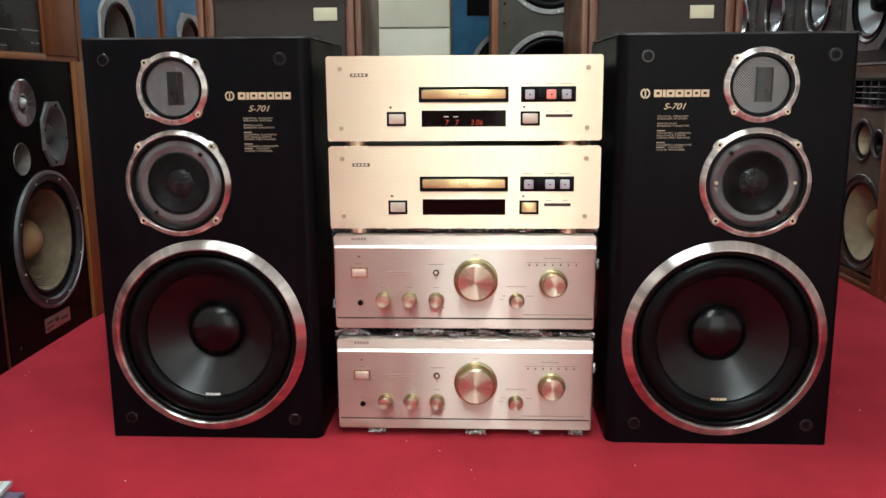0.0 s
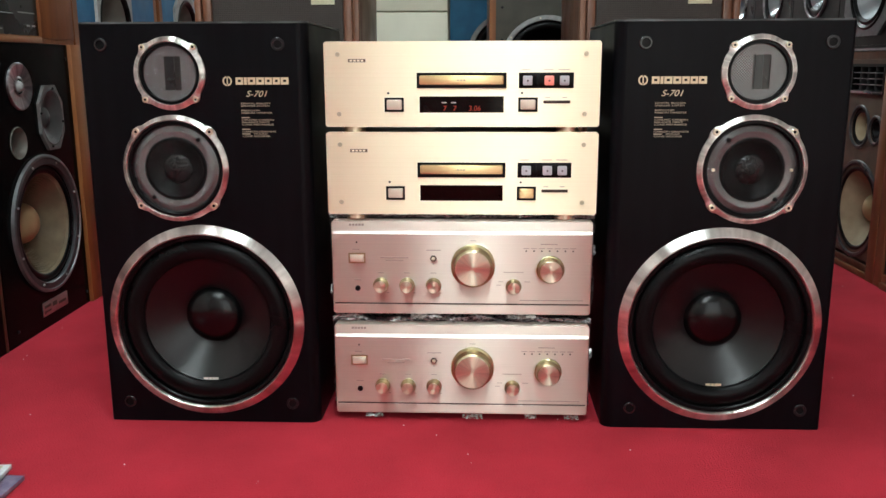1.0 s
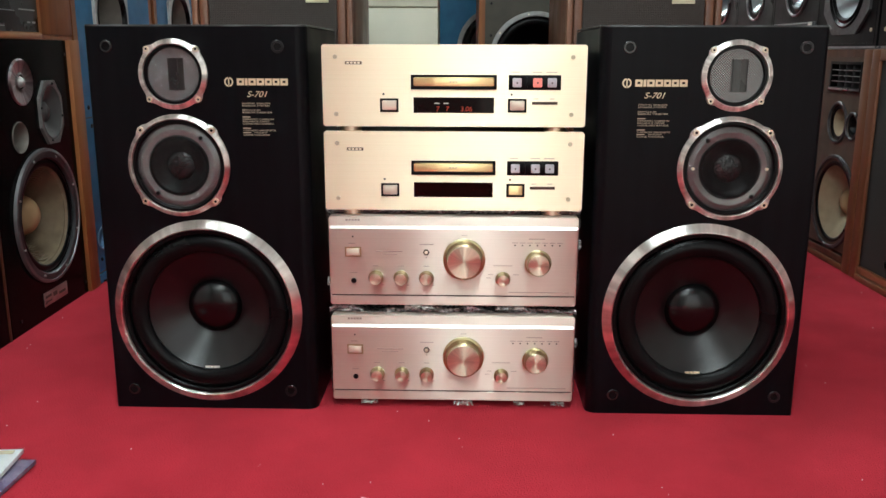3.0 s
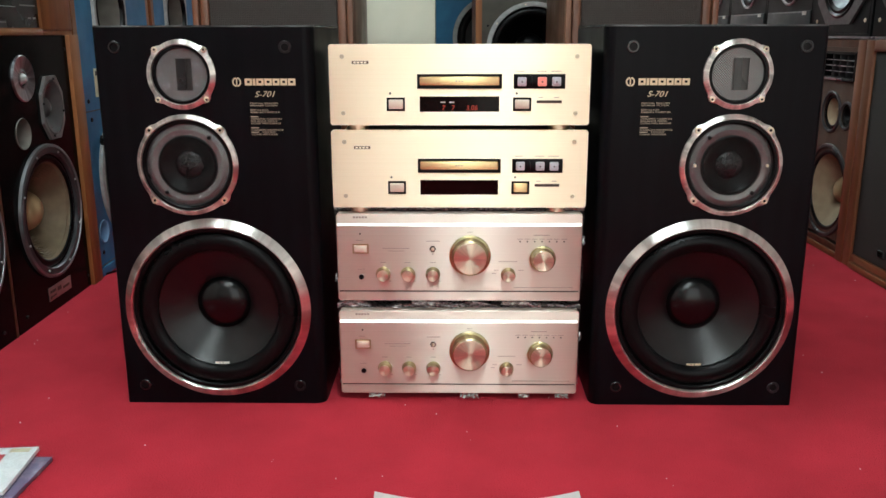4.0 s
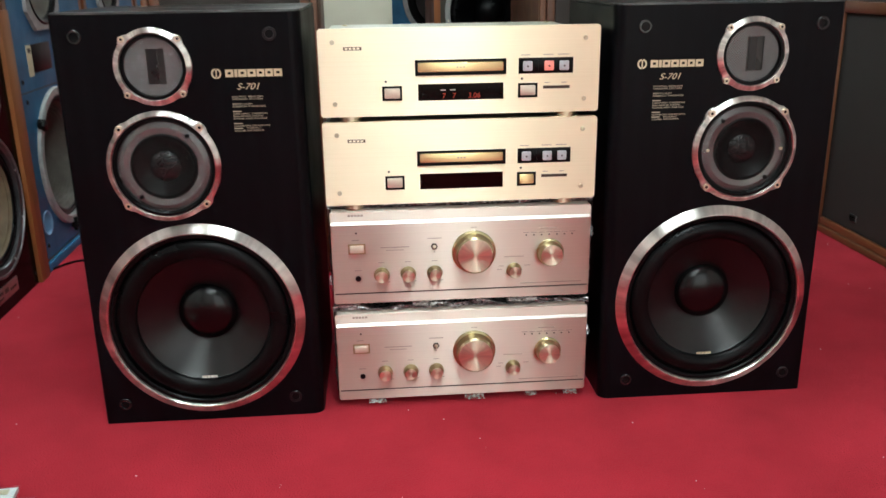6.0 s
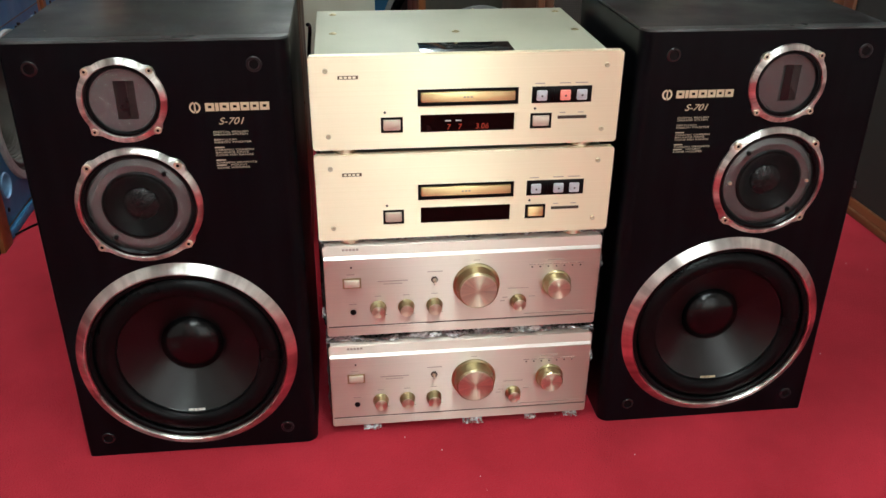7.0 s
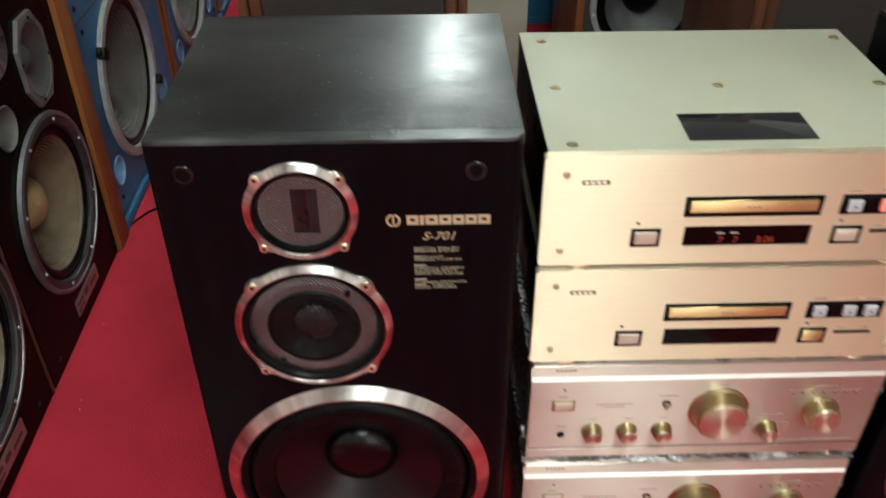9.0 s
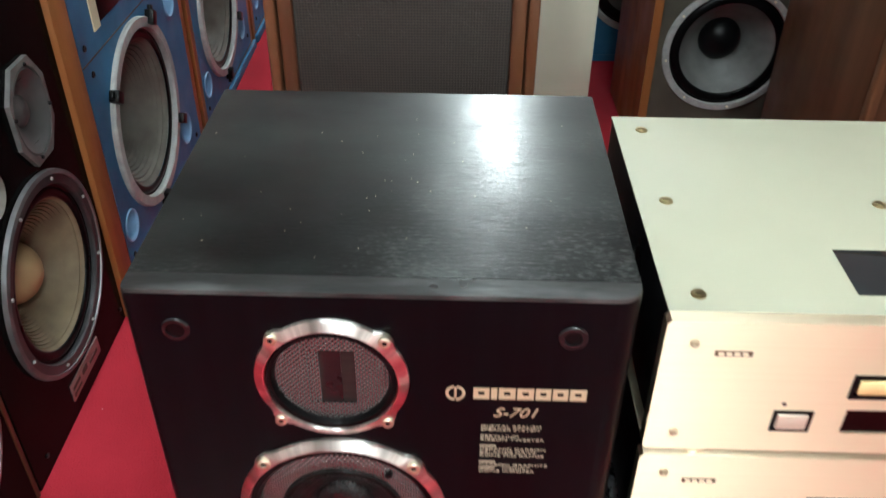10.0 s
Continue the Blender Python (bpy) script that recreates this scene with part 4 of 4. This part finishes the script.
    pl = part("name_plate", box(0.505 + o, 0.627 + o, -0.0045, -0.002, 0.030, 0.063, 0.0005), PLATE, th, "small engraved metal plate")
    bars(pl, [(0.51 + o, 0.052, 0.03, 0.006), (0.55 + o, 0.05, 0.02, 0.01), (0.58 + o, 0.045, 0.035, 0.006), (0.51 + o, 0.040, 0.03, 0.004)], 0, 0, -0.0047, DARKINK, "small_print")
    for z in (0.03, 0.62):
        for x in (-0.18, 0.165):
            screw(th, x, z, -0.002, 0.004, BLACK)
    return th


mat_black_lac = mat("black_lacquer", (0.003, 0.0025, 0.0025), (0.005, 0.0045, 0.0045), rough=0.2, rvar=0.05, spec=0.035)
GREYDARK = mat("dark_grey_cone", (0.06, 0.06, 0.06), (0.085, 0.085, 0.085), rough=0.5)
GAUZE = mat("black_panel", (0.008, 0.008, 0.009), (0.012, 0.012, 0.012), rough=0.3)

black_monitor(0.573, "black-fronted wooden loudspeaker with a large tan woofer", True)
black_monitor(0.121, "black-fronted wooden loudspeaker beside its twin", False)


def upper_cabinet(y, label):
    w, h = 0.45, 0.60
    th = thing("shelf_speaker", label, "loudspeaker", facing_east(y, 0.6552), "upper wooden loudspeakers")
    shell(th, w, h, 0.34, 0.016, WOOD, 0.0, "cabinet")
    part("wide_stile", box(0.058, w / 2 - 0.001, -0.003, 0.012, 0.012, h - 0.012, 0.002), WOOD, th)
    part("bottom_rail", box(-w / 2, 0.0575, -0.003, 0.012, 0.0, 0.013, 0.001), WOODX, th)
    part("front_board", plate(rect(-w / 2 + 0.017, 0.0575, 0.0135, h - 0.017), [circle(-0.07, 0.235, 0.095)], 0.004, 0.014), GAUZE, th, "black recessed front board")
    driver(th, "woofer", -0.07, 0.235, 0.105, 0.004, SILVERRING, 0.008, GREYDARK, BLACK, 0.03, 0.04)
    bars(th, [(-0.14, 0.062, 0.09, 0.0015), (-0.03, 0.066, 0.075, 0.003), (-0.16, 0.028, 0.06, 0.002), (0.005, 0.038, 0.014, 0.004), (0.028, 0.038, 0.014, 0.004)], 0, 0, 0.0037, GREYCAST, "small_print")
    return th


upper_cabinet(0.573, "wooden loudspeaker with black front board standing on a lower one")
upper_cabinet(0.121, "wooden loudspeaker with black front board beside its twin")


def blue_studio(y, label):
    w, h = 0.60, 1.05
    th = thing("blue_studio_speaker", label, "loudspeaker", facing_east(y, 0, -0.985), "blue-fronted loudspeakers")
    shell(th, w, h, 0.42, 0.026, WOOD, 0.0, "cabinet")
    c1, c2 = -0.04, -0.05
    holes = [circle(c1, 0.258, 0.170), circle(c2, 0.718, 0.100), circle(-0.235, 0.118, 0.030), circle(0.172, 0.113, 0.034), circle(0.205, 0.40, 0.03)]
    part("baffle", plate(rect(-w / 2 + 0.0262, w / 2 - 0.0262, 0.0262, h - 0.0262), holes, -0.001, 0.016), BLUE, th, "blue painted baffle")
    part("base_edge", box(-w / 2, w / 2, -0.012, -0.002, 0.0, 0.024, 0.002), BLUE, th)
    part("seam", box(-w / 2 + 0.027, w / 2 - 0.027, -0.002, 0.0, 0.452, 0.4545), DARKINK, th)
    wf = driver(th, "woofer", c1, 0.258, 0.188, -0.001, GREYCAST, 0.022, GREYCONE, GREYCONE, 0.045, 0.095, ribs=1, roll=0.04, label="grey cast rim with a grey ribbed cone", raised=0.010)
    for a in (60, 145, 265, 330):
        ca, sa = math.cos(radians(a)), math.sin(radians(a))
        bm = box(-0.014, 0.014, -0.022, -0.004, -0.011, 0.011, 0.002)
        box(-0.024, -0.010, -0.016, -0.008, -0.006, 0.006, 0.001, bm=bm)
        bm.transform(Matrix.Translation((c1 + 0.188 * ca, 0, 0.258 + 0.188 * sa)) @ Matrix.Rotation(radians(-a + 180), 4, "Y"))
        part("clamp", bm, BLACK, wf, "black mounting clamp")
    up = part("upper_driver", plate(octagon(c2, 0.718, 0.121, 0.121, 0.2), [circle(c2, 0.718, 0.109, 64)], -0.010, -0.001), GREYCAST, th, "grey octagonal frame")
    part("cone", lathe([(0.103, 0.008), (0.098, 0.003), (0.093, -0.002), (0.04, -0.065), (0.032, -0.065), (0.024, -0.05), (0, -0.043)], c2, 0.718, -0.001, 72), GREYCONE, up)
    part("surround", lathe([(0.1095, 0.0095), (0.104, 0.0115), (0.096, 0.0075), (0.093, -0.001)], c2, 0.718, -0.001, 72), BLACK, up)
    for x, z, r in ((-0.235, 0.118, 0.033), (0.172, 0.113, 0.037), (0.205, 0.40, 0.033)):
        part("port", lathe([(r, 0.001), (r - 0.002, 0.004), (r - 0.004, 0.001), (r - 0.005, -0.09), (0, -0.09)], x, z, -0.001, 40), BLUELIGHT, th, "pale blue bass port")
    tag = part("paper_tag", box(-0.196, -0.166, -0.003, -0.001, 0.488, 0.565), CREAM, th, "cream paper tag")
    bars(tag, [(-0.191, 0.552, 0.018, 0.012)], 0, 0, -0.0032, DARKINK, "small_print")
    part("control_plate", box(-0.165, -0.03, -0.003, -0.001, 0.495, 0.565, 0.0005), BLACK, th, "black level control plate")
    for x, z in ((-0.24, 0.43), (0.24, 0.43), (-0.25, 0.48), (0.24, 0.56), (-0.25, 0.06), (0.24, 0.06)):
        screw(th, x, z, -0.001, 0.006, BLACK)
    return th


blue_studio(1.120, "tall wooden loudspeaker with blue front and clamped grey woofer")
blue_studio(1.750, "tall wooden loudspeaker with blue front, farther along")
blue_studio(2.380, "tall wooden loudspeaker with blue front at the end")


# grille-fronted cabinets behind the stack
def grille_cabinet(x, y, w, badge, label):
    h = 0.83
    th = thing("grille_speaker", label, "loudspeaker", pose(x, y, 0), "large grille-fronted loudspeakers")
    part("cabinet", box(-w / 2, w / 2, 0.012, 0.40, 0, h, 0.003), WALNUT, th, "walnut veneered case")
    f = 0.040
    for sx in (-1, 1):
        a, b = sorted((sx * w / 2, sx * (w / 2 - 0.016)))
        part("frame_outer", box(a, b, -0.010, 0.0118, 0, h, 0.004), FRAMEWOOD, th)
        a, b = sorted((sx * (w / 2 - 0.0175), sx * (w / 2 - f)))
        part("frame_inner", box(a, b, -0.004, 0.0118, 0.02, h - 0.02, 0.006), FRAMEWOOD, th)
    part("frame_top", box(-w / 2 + 0.0165, w / 2 - 0.0165, -0.010, 0.0118, h - 0.0195, h, 0.003), WALNUT, th)
    part("frame_bottom", box(-w / 2 + 0.0165, w / 2 - 0.0165, -0.010, 0.0118, 0, 0.0195, 0.003), WALNUT, th)
    part("grille", box(-w / 2 + f + 0.0005, w / 2 - f - 0.0005, 0.002, 0.0115, 0.02, h - 0.02, 0.003), CLOTH, th, "dark brown perforated grille")
    part("badge", box(badge, badge + 0.057, -0.0005, 0.002, 0.746, 0.777, 0.001), CREAM, th, "cream paper badge on the grille")
    return th


grille_cabinet(-0.448, 0.735, 0.398, 0.082, "walnut loudspeaker with dark grille and cream badge")
grille_cabinet(0.472, 0.765, 0.384, 0.069, "walnut loudspeaker with dark grille and open side view")

wc = thing("storage_cabinet", "off-white two-part storage cabinet with a dark seam", "cabinet", pose(-0.236, 1.37, 0))
part("lower_door", box(-0.185, 0.185, 0.0, 0.02, 0.02, 0.7635, 0.003), WHITEBOX, wc)
part("upper_door", box(-0.185, 0.185, 0.0, 0.02, 0.7675, 1.05, 0.003), WHITEBOX, wc)
part("case", box(-0.184, 0.184, 0.021, 0.42, 0.0, 1.05, 0.003), WHITEBOX, wc)

bw = thing("woofer_cabinet", "tall walnut loudspeaker with olive front and pale woofers", "loudspeaker", pose(0.335, 1.40, 0))
shell(bw, 0.51, 1.2, 0.36, 0.02, WOOD, 0.0, "cabinet")
bh = [(-0.07, 0.27), (-0.07, 0.606), (-0.07, 0.955)]
part("baffle", plate(rect(-0.2348, 0.2348, 0.0202, 1.1798), [circle(x, z, 0.14) for x, z in bh], 0.008, 0.02), OLIVE, bw)
for x, z in bh:
    wf = driver(bw, "woofer", x, z, 0.150, 0.008, GREYCAST, 0.016, PALECONE if z < 0.4 else BLACK, BLACK, 0.050, 0.075, roll=0.07, label="grey rim with a pale cone" if z < 0.4 else "grey rim with a black cone")
    for k in range(8):
        screw(wf, x + 0.142 * math.cos(radians(45 * k + 10)), z + 0.142 * math.sin(radians(45 * k + 10)), 0.002, 0.003)
for z in (0.44, 0.68, 0.78, 0.84):
    screw(bw, -0.215, z, 0.008, 0.004, BLACK)

bb = thing("blue_cabinet", "blue-fronted loudspeaker standing behind the others", "loudspeaker", pose(0.2, 1.97, 0))
shell(bb, 0.56, 1.2, 0.4, 0.02, BLUE, 0.0, "cabinet")
part("baffle", plate(rect(-0.2598, 0.2598, 0.0202, 1.1798), [circle(-0.03, 0.64, 0.145), circle(-0.03, 0.25, 0.145)], 0.004, 0.016), BLUE, bb)
for z in (0.25, 0.64):
    driver(bb, "woofer", -0.03, z, 0.158, 0.004, GREYCAST, 0.018, GREYDARK, GREYDARK, 0.045, 0.05)
part("horn_mouth", box(-0.2, 0.12, -0.004, 0.003, 0.845, 1.05, 0.002), BLACK, bb, "black rectangular horn mouth")


# the row along the east side, facing west
def facing_west(y, z=0.0, x=1.155):
    return pose(x, y, z, 0, 0, -90)


def brown_three_way(y, label):
    w, h = 0.47, 0.638
    th = thing("brown_speaker", label, "loudspeaker", facing_west(y), "walnut loudspeakers along the wall")
    shell(th, w, h, 0.36, 0.022, WALNUT, 0.0, "cabinet")
    part("stile", box(w / 2 - 0.047, w / 2 - 0.0005, -0.012, -0.0005, 0.0, h, 0.003), REDWOOD, th)
    part("stile", box(-w / 2 + 0.0005, -w / 2 + 0.03, -0.012, -0.0005, 0.0, h, 0.003), REDWOOD, th)
    o = 1.198
    wz, wx = 0.186, o - 1.137
    m1, m2 = (o - 1.155, 0.424), (o - 1.055, 0.42)
    part("baffle", plate(rect(-w / 2 + 0.0305, w / 2 - 0.0475, 0.046, h - 0.0225), [circle(wx, wz, 0.122), circle(*m1, 0.054), circle(*m2, 0.034), rect(o - 1.225, o - 1.03, 0.525, 0.598)], 0.0, 0.016), BAFFLEBROWN, th, "brown baffle")
    pl = part("plinth", box(-w / 2 + 0.0305, w / 2 - 0.0475, -0.010, -0.0005, 0.0, 0.018, 0.003), REDWOODX, th, "stepped wooden plinth strip")
    part("plinth_step", box(-w / 2 + 0.0305, w / 2 - 0.0475, -0.006, -0.0005, 0.0185, 0.040, 0.003), WALNUT, pl)
    wf = driver(th, "woofer", wx, wz, 0.143, 0.0, DARKCAST, 0.012, TAN, TANCAP, 0.042, 0.055, roll=0.06, label="dark rim with a tan paper cone")
    for a in (70, 170, 250, 340):
        bm = box(-0.018, 0.018, -0.010, -0.004, -0.005, 0.005, 0.002)
        bm.transform(Matrix.Translation((wx + 0.134 * math.cos(radians(a)), 0, wz + 0.134 * math.sin(radians(a)))) @ Matrix.Rotation(radians(90 - a), 4, "Y"))
        part("clamp", bm, DARKCAST, wf)
    driver(th, "midrange", *m1, 0.063, 0.0, DARKCAST, 0.009, TAN, TANCAP, 0.018, 0.028, roll=0.08)
    driver(th, "midrange", *m2, 0.042, 0.0, DARKCAST, 0.008, BLACK, BLACK, 0.014, 0.02, roll=0.08)
    hb = part("horn", plate(rect(o - 1.23, o - 1.025, 0.520, 0.603), [rect(o - 1.222, o - 1.033, 0.528, 0.595)], -0.006, 0.03), BLACK, th, "black cellular horn")
    part("horn_back", box(o - 1.2215, o - 1.0335, 0.028, 0.032, 0.5285, 0.5945), BLACK, hb)
    for k in range(1, 4):
        part("horn_vane", box(o - 1.222 + 0.047 * k - 0.0015, o - 1.222 + 0.047 * k + 0.0015, -0.004, 0.027, 0.5285, 0.5945), DARKCAST, hb)
    for k in range(1, 4):
        part("horn_bar", box(o - 1.2215, o - 1.0335, -0.0035, 0.004, 0.5285 + 0.0165 * k - 0.001, 0.5285 + 0.0165 * k + 0.001), SILVERRING, hb)
    part("horn_lip", box(o - 1.228, o - 1.027, -0.009, -0.0065, 0.5195, 0.5265, 0.001), SILVERRING, hb)
    return th


brown_three_way(1.198, "walnut loudspeaker with tan woofer and horn, grille removed")


def dark_grille(y, label):
    w, h = 0.47, 0.638
    th = thing("grille_speaker", label, "loudspeaker", facing_west(y), "walnut loudspeakers along the wall")
    part("cabinet", box(-w / 2, w / 2, 0.002, 0.36, 0, h, 0.002), WALNUT, th)
    for s in (-1, 1):
        a, b = sorted((s * (w / 2 - 0.0005), s * (w / 2 - 0.045)))
        part("stile", box(a, b, -0.012, 0.0015, 0.0, h, 0.004), REDWOOD, th)
    part("top_rail", box(-w / 2 + 0.0455, w / 2 - 0.0455, -0.012, 0.0015, h - 0.03, h, 0.003), REDWOODX, th)
    part("grille", box(-w / 2 + 0.0455, w / 2 - 0.0455, -0.004, 0.0015, 0.042, h - 0.0305, 0.002), DARKCLOTH, th, "dark olive grille cloth")
    pl = part("plinth", box(-w / 2 + 0.0455, w / 2 - 0.0455, -0.016, 0.0015, 0.0, 0.018, 0.003), REDWOODX, th)
    part("plinth_step", box(-w / 2 + 0.0455, w / 2 - 0.0455, -0.010, 0.0015, 0.0185, 0.041, 0.003), REDWOODX, pl)
    bd = part("badge", box(y - 0.774, y - 0.741, -0.008, -0.0045, 0.070, 0.088, 0.001), GREYCAST, th, "small metal badge")
    bars(bd, [(y - 0.77, 0.081, 0.025, 0.002), (y - 0.77, 0.076, 0.025, 0.001)], 0, 0, -0.0083, DARKINK, "maker_mark")
    return th


dark_grille(0.7275, "walnut loudspeaker with dark grille cloth and small badge")
dark_grille(0.257, "walnut loudspeaker with dark grille cloth beside its twin")
brown_three_way(1.669, "walnut loudspeaker with tan woofer, farther along")
brown_three_way(2.140, "walnut loudspeaker with tan woofer near the end")
brown_three_way(2.611, "walnut loudspeaker with tan woofer at the end")


def top_black(y, w, kind, label):
    """Black loudspeakers that stand on the walnut ones."""
    h = 0.40
    th = thing("black_speaker", label, "loudspeaker", facing_west(y, 0.6405), "black loudspeakers on the upper tier")
    shell(th, w, h, 0.3, 0.014, BLACK, 0.0, "cabinet")
    if kind == "oct":
        part("baffle", plate(rect(-w / 2 + 0.0142, w / 2 - 0.0142, 0.0142, h - 0.0142), [circle(0, 0.175, 0.115)], -0.001, 0.014), BLACK, th)
        fr = part("woofer", plate(octagon(0, 0.175, 0.148, 0.135, 0.24), [circle(0, 0.175, 0.118, 64)], -0.009, -0.001), GUNMETAL, th, "grey octagonal frame")
        part("surround", lathe([(0.118, 0.008), (0.112, 0.011), (0.104, 0.006), (0.096, 0.009), (0.088, 0.002)], 0, 0.175, -0.001, 64), RUBBER, fr)
        part("cone", lathe([(0.088, 0.002), (0.04, -0.045), (0.03, -0.045)], 0, 0.175, -0.001, 64), CHROME, fr, "polished metal cone")
        part("phase_plug", lathe([(0.031, -0.046), (0.030, -0.015), (0.024, -0.002), (0, 0.006)], 0, 0.175, -0.001, 40), BLACK, fr)
        for s in (-1, 1):
            for z in (0.05, 0.30):
                screw(th, s * (w / 2 - 0.035), z, -0.001, 0.006, STEEL)
    else:
        part("baffle", plate(rect(-w / 2 + 0.0142, w / 2 - 0.0142, 0.0142, h - 0.0142), [circle(0, 0.205, 0.088)], -0.001, 0.014), BLACK, th)
        part("lower_panel", box(-w / 2 + 0.018, w / 2 - 0.018, -0.006, -0.0015, 0.016, 0.085, 0.002), DARKPANEL, th, "dark grey lower panel")
        part("panel_tag", box(w / 2 - 0.075, w / 2 - 0.045, -0.0075, -0.0055, 0.072, 0.084), WHITEINK, th, "small white tag")
        part("panel_line", box(-w / 2 + 0.06, w / 2 - 0.08, -0.0068, -0.0058, 0.080, 0.084), GREYCAST, th)
        wf = driver(th, "woofer", 0, 0.205, 0.100, -0.001, SILVERRING, 0.008, CHROME, BLACK, 0.028, 0.04, roll=0.10, label="bright metal ring with polished cone")
    part("base_strip", box(-w / 2, w / 2, -0.004, -0.0005, 0.0, 0.006), SILVERRING, th)
    return th


GUNMETAL = mat("gunmetal_frame", (0.13, 0.13, 0.135), (0.18, 0.18, 0.185), rough=0.35, metal=0.8, scale=50)
DARKPANEL = mat("dark_grey_panel", (0.045, 0.05, 0.052), (0.035, 0.038, 0.04), rough=0.4)
top_black(2.779, 0.40, "small", "black loudspeaker at the far end of the tier")
top_black(2.372, 0.40, "small", "black loudspeaker with a dull metal cone, farther along")
top_black(1.965, 0.405, "small", "black loudspeaker with a polished metal cone on the upper tier")
top_black(1.558, 0.40, "small", "black loudspeaker with polished cone beside another")
top_black(1.165, 0.385, "oct", "black loudspeaker with octagonal metal woofer frame")
top_black(0.765, 0.39, "oct", "black loudspeaker with octagonal woofer frame, end of tier")
top_black(0.365, 0.39, "oct", "black loudspeaker with octagonal frame next to its twin")


# small things on the carpet
ORANGE = mat("orange_print", (0.75, 0.32, 0.12), (0.7, 0.4, 0.18), rough=0.4)


def jewel_case(m, cover, printed, label):
    th = thing("disc_case", label, "disc case", m, "disc cases")
    part("tray_card", box(-0.069, 0.069, -0.06, 0.06, 0.001, 0.0078, 0.0005), cover, th)
    part("lid", box(-0.071, 0.071, -0.0625, 0.0625, 0.0, 0.0098, 0.0012), JEWEL, th, "clear plastic lid")
    if printed:
        part("print_block", box(-0.010, 0.045, -0.018, 0.045, 0.0079, 0.0084), RED, th, "red printed square")
        part("print_patch", box(-0.010, 0.016, -0.010, 0.045, 0.0085, 0.0088), ORANGE, th, "orange printed patch")
        part("print_patch", box(0.0165, 0.038, -0.002, 0.045, 0.0085, 0.0088), CREAM, th)
        part("print_block", box(0.052, 0.064, -0.05, -0.02, 0.0079, 0.0084), CREAM, th)
    else:
        part("print_block", box(0.02, 0.05, -0.03, 0.035, 0.0079, 0.0084), WHITEINK, th)


jewel_case(pose(-0.711, -0.298, 0.0005, 0, 0, 88.2), CDPURPLE, False, "clear disc case with violet sleeve on the carpet")
jewel_case(pose(-0.730, -0.2885, 0.0106, 0, 0, 94.3), CDCOVER, True, "clear disc case with pale green sleeve lying on another")

bm = bmesh.new()
rows = []
for i in range(25):
    u = -1 + i / 12
    rows.append([bm.verts.new((0.02 + 0.1485 * u, -0.347 - 0.21 * v - 0.012 * (1 - u * u) * (1 - v), 0.002 + 0.012 * u * u * (1 - v))) for v in (0, 0.25, 0.5, 0.75, 1)])
for a, b in zip(rows, rows[1:]):
    for k in range(4):
        bm.faces.new((a[k], b[k], b[k + 1], a[k + 1]))
bmesh.ops.solidify(bm, geom=bm.faces[:], thickness=0.0006)
solid("paper_sheet", bm, PAPER, "white paper sheet with curled corners on the carpet", "paper")

rnd = random.Random(5)
bm = bmesh.new()
for k in range(70):
    x, y = rnd.uniform(-0.95, 1.1), rnd.uniform(-0.5, 1.0)
    s = rnd.uniform(0.0002, 0.0006)
    box(x - s, x + s * rnd.uniform(1, 2.5), y - s, y + s, 0.0002, 0.0015, bm=bm)
solid("carpet_lint", bm, WHITEINK, "pale specks of lint scattered on the carpet", "lint", kind="stuff")
bm = bmesh.new()
pts = [(-0.98 + 0.22 * k / 20, 0.83 + 0.05 * math.sin(k * 0.35) + 0.006 * k, 0.004) for k in range(21)]
ringv = []
for x, y, z in pts:
    ringv.append([bm.verts.new((x, y + 0.003 * math.cos(a), z + 0.003 * math.sin(a))) for a in [math.pi / 3 * q for q in range(6)]])
for a, b in zip(ringv, ringv[1:]):
    for q in range(6):
        bm.faces.new((a[q], b[q], b[(q + 1) % 6], a[(q + 1) % 6]))
solid("cable", bm, RUBBER, "thin black cable lying on the carpet", "cable")


# leads that hang between the stack and a loudspeaker
def tube(pts, r, sides=8):
    bm = bmesh.new()
    rings = []
    for i, p in enumerate(pts):
        d = (Vector(pts[min(i + 1, len(pts) - 1)]) - Vector(pts[max(i - 1, 0)])).normalized()
        u = d.cross(Vector((1, 0.2, 0.1))).normalized()
        v = d.cross(u)
        rings.append([bm.verts.new(Vector(p) + r * (math.cos(2 * math.pi * q / sides) * u + math.sin(2 * math.pi * q / sides) * v)) for q in range(sides)])
    for a, b in zip(rings, rings[1:]):
        for q in range(sides):
            bm.faces.new((a[q], b[q], b[(q + 1) % sides], a[(q + 1) % sides]))
    bm.faces.new(rings[0]), bm.faces.new(rings[-1])
    return bm


lead = thing("audio_lead", "black audio leads with grey plugs hanging behind the stack", "cable", ASKEW @ pose(-0.2305, 0.36, 0.0))
for k, (hi, sway) in enumerate(((0.60, 0.030), (0.54, 0.045))):
    pts = [(0.003 * math.sin(q * 0.5 + k), sway * math.sin(math.pi * q / 24) * 1.6 - 0.02 * k, 0.004 + hi * (1 - (q / 24) ** 2)) for q in range(25)]
    part("lead", tube(pts, 0.0034), RUBBER, lead)
    part("plug", box(-0.005, 0.005, pts[12][1] - 0.006, pts[12][1] + 0.006, pts[12][2] - 0.022, pts[12][2] + 0.018, 0.0025), GREYCAST, lead, "grey plastic plug")
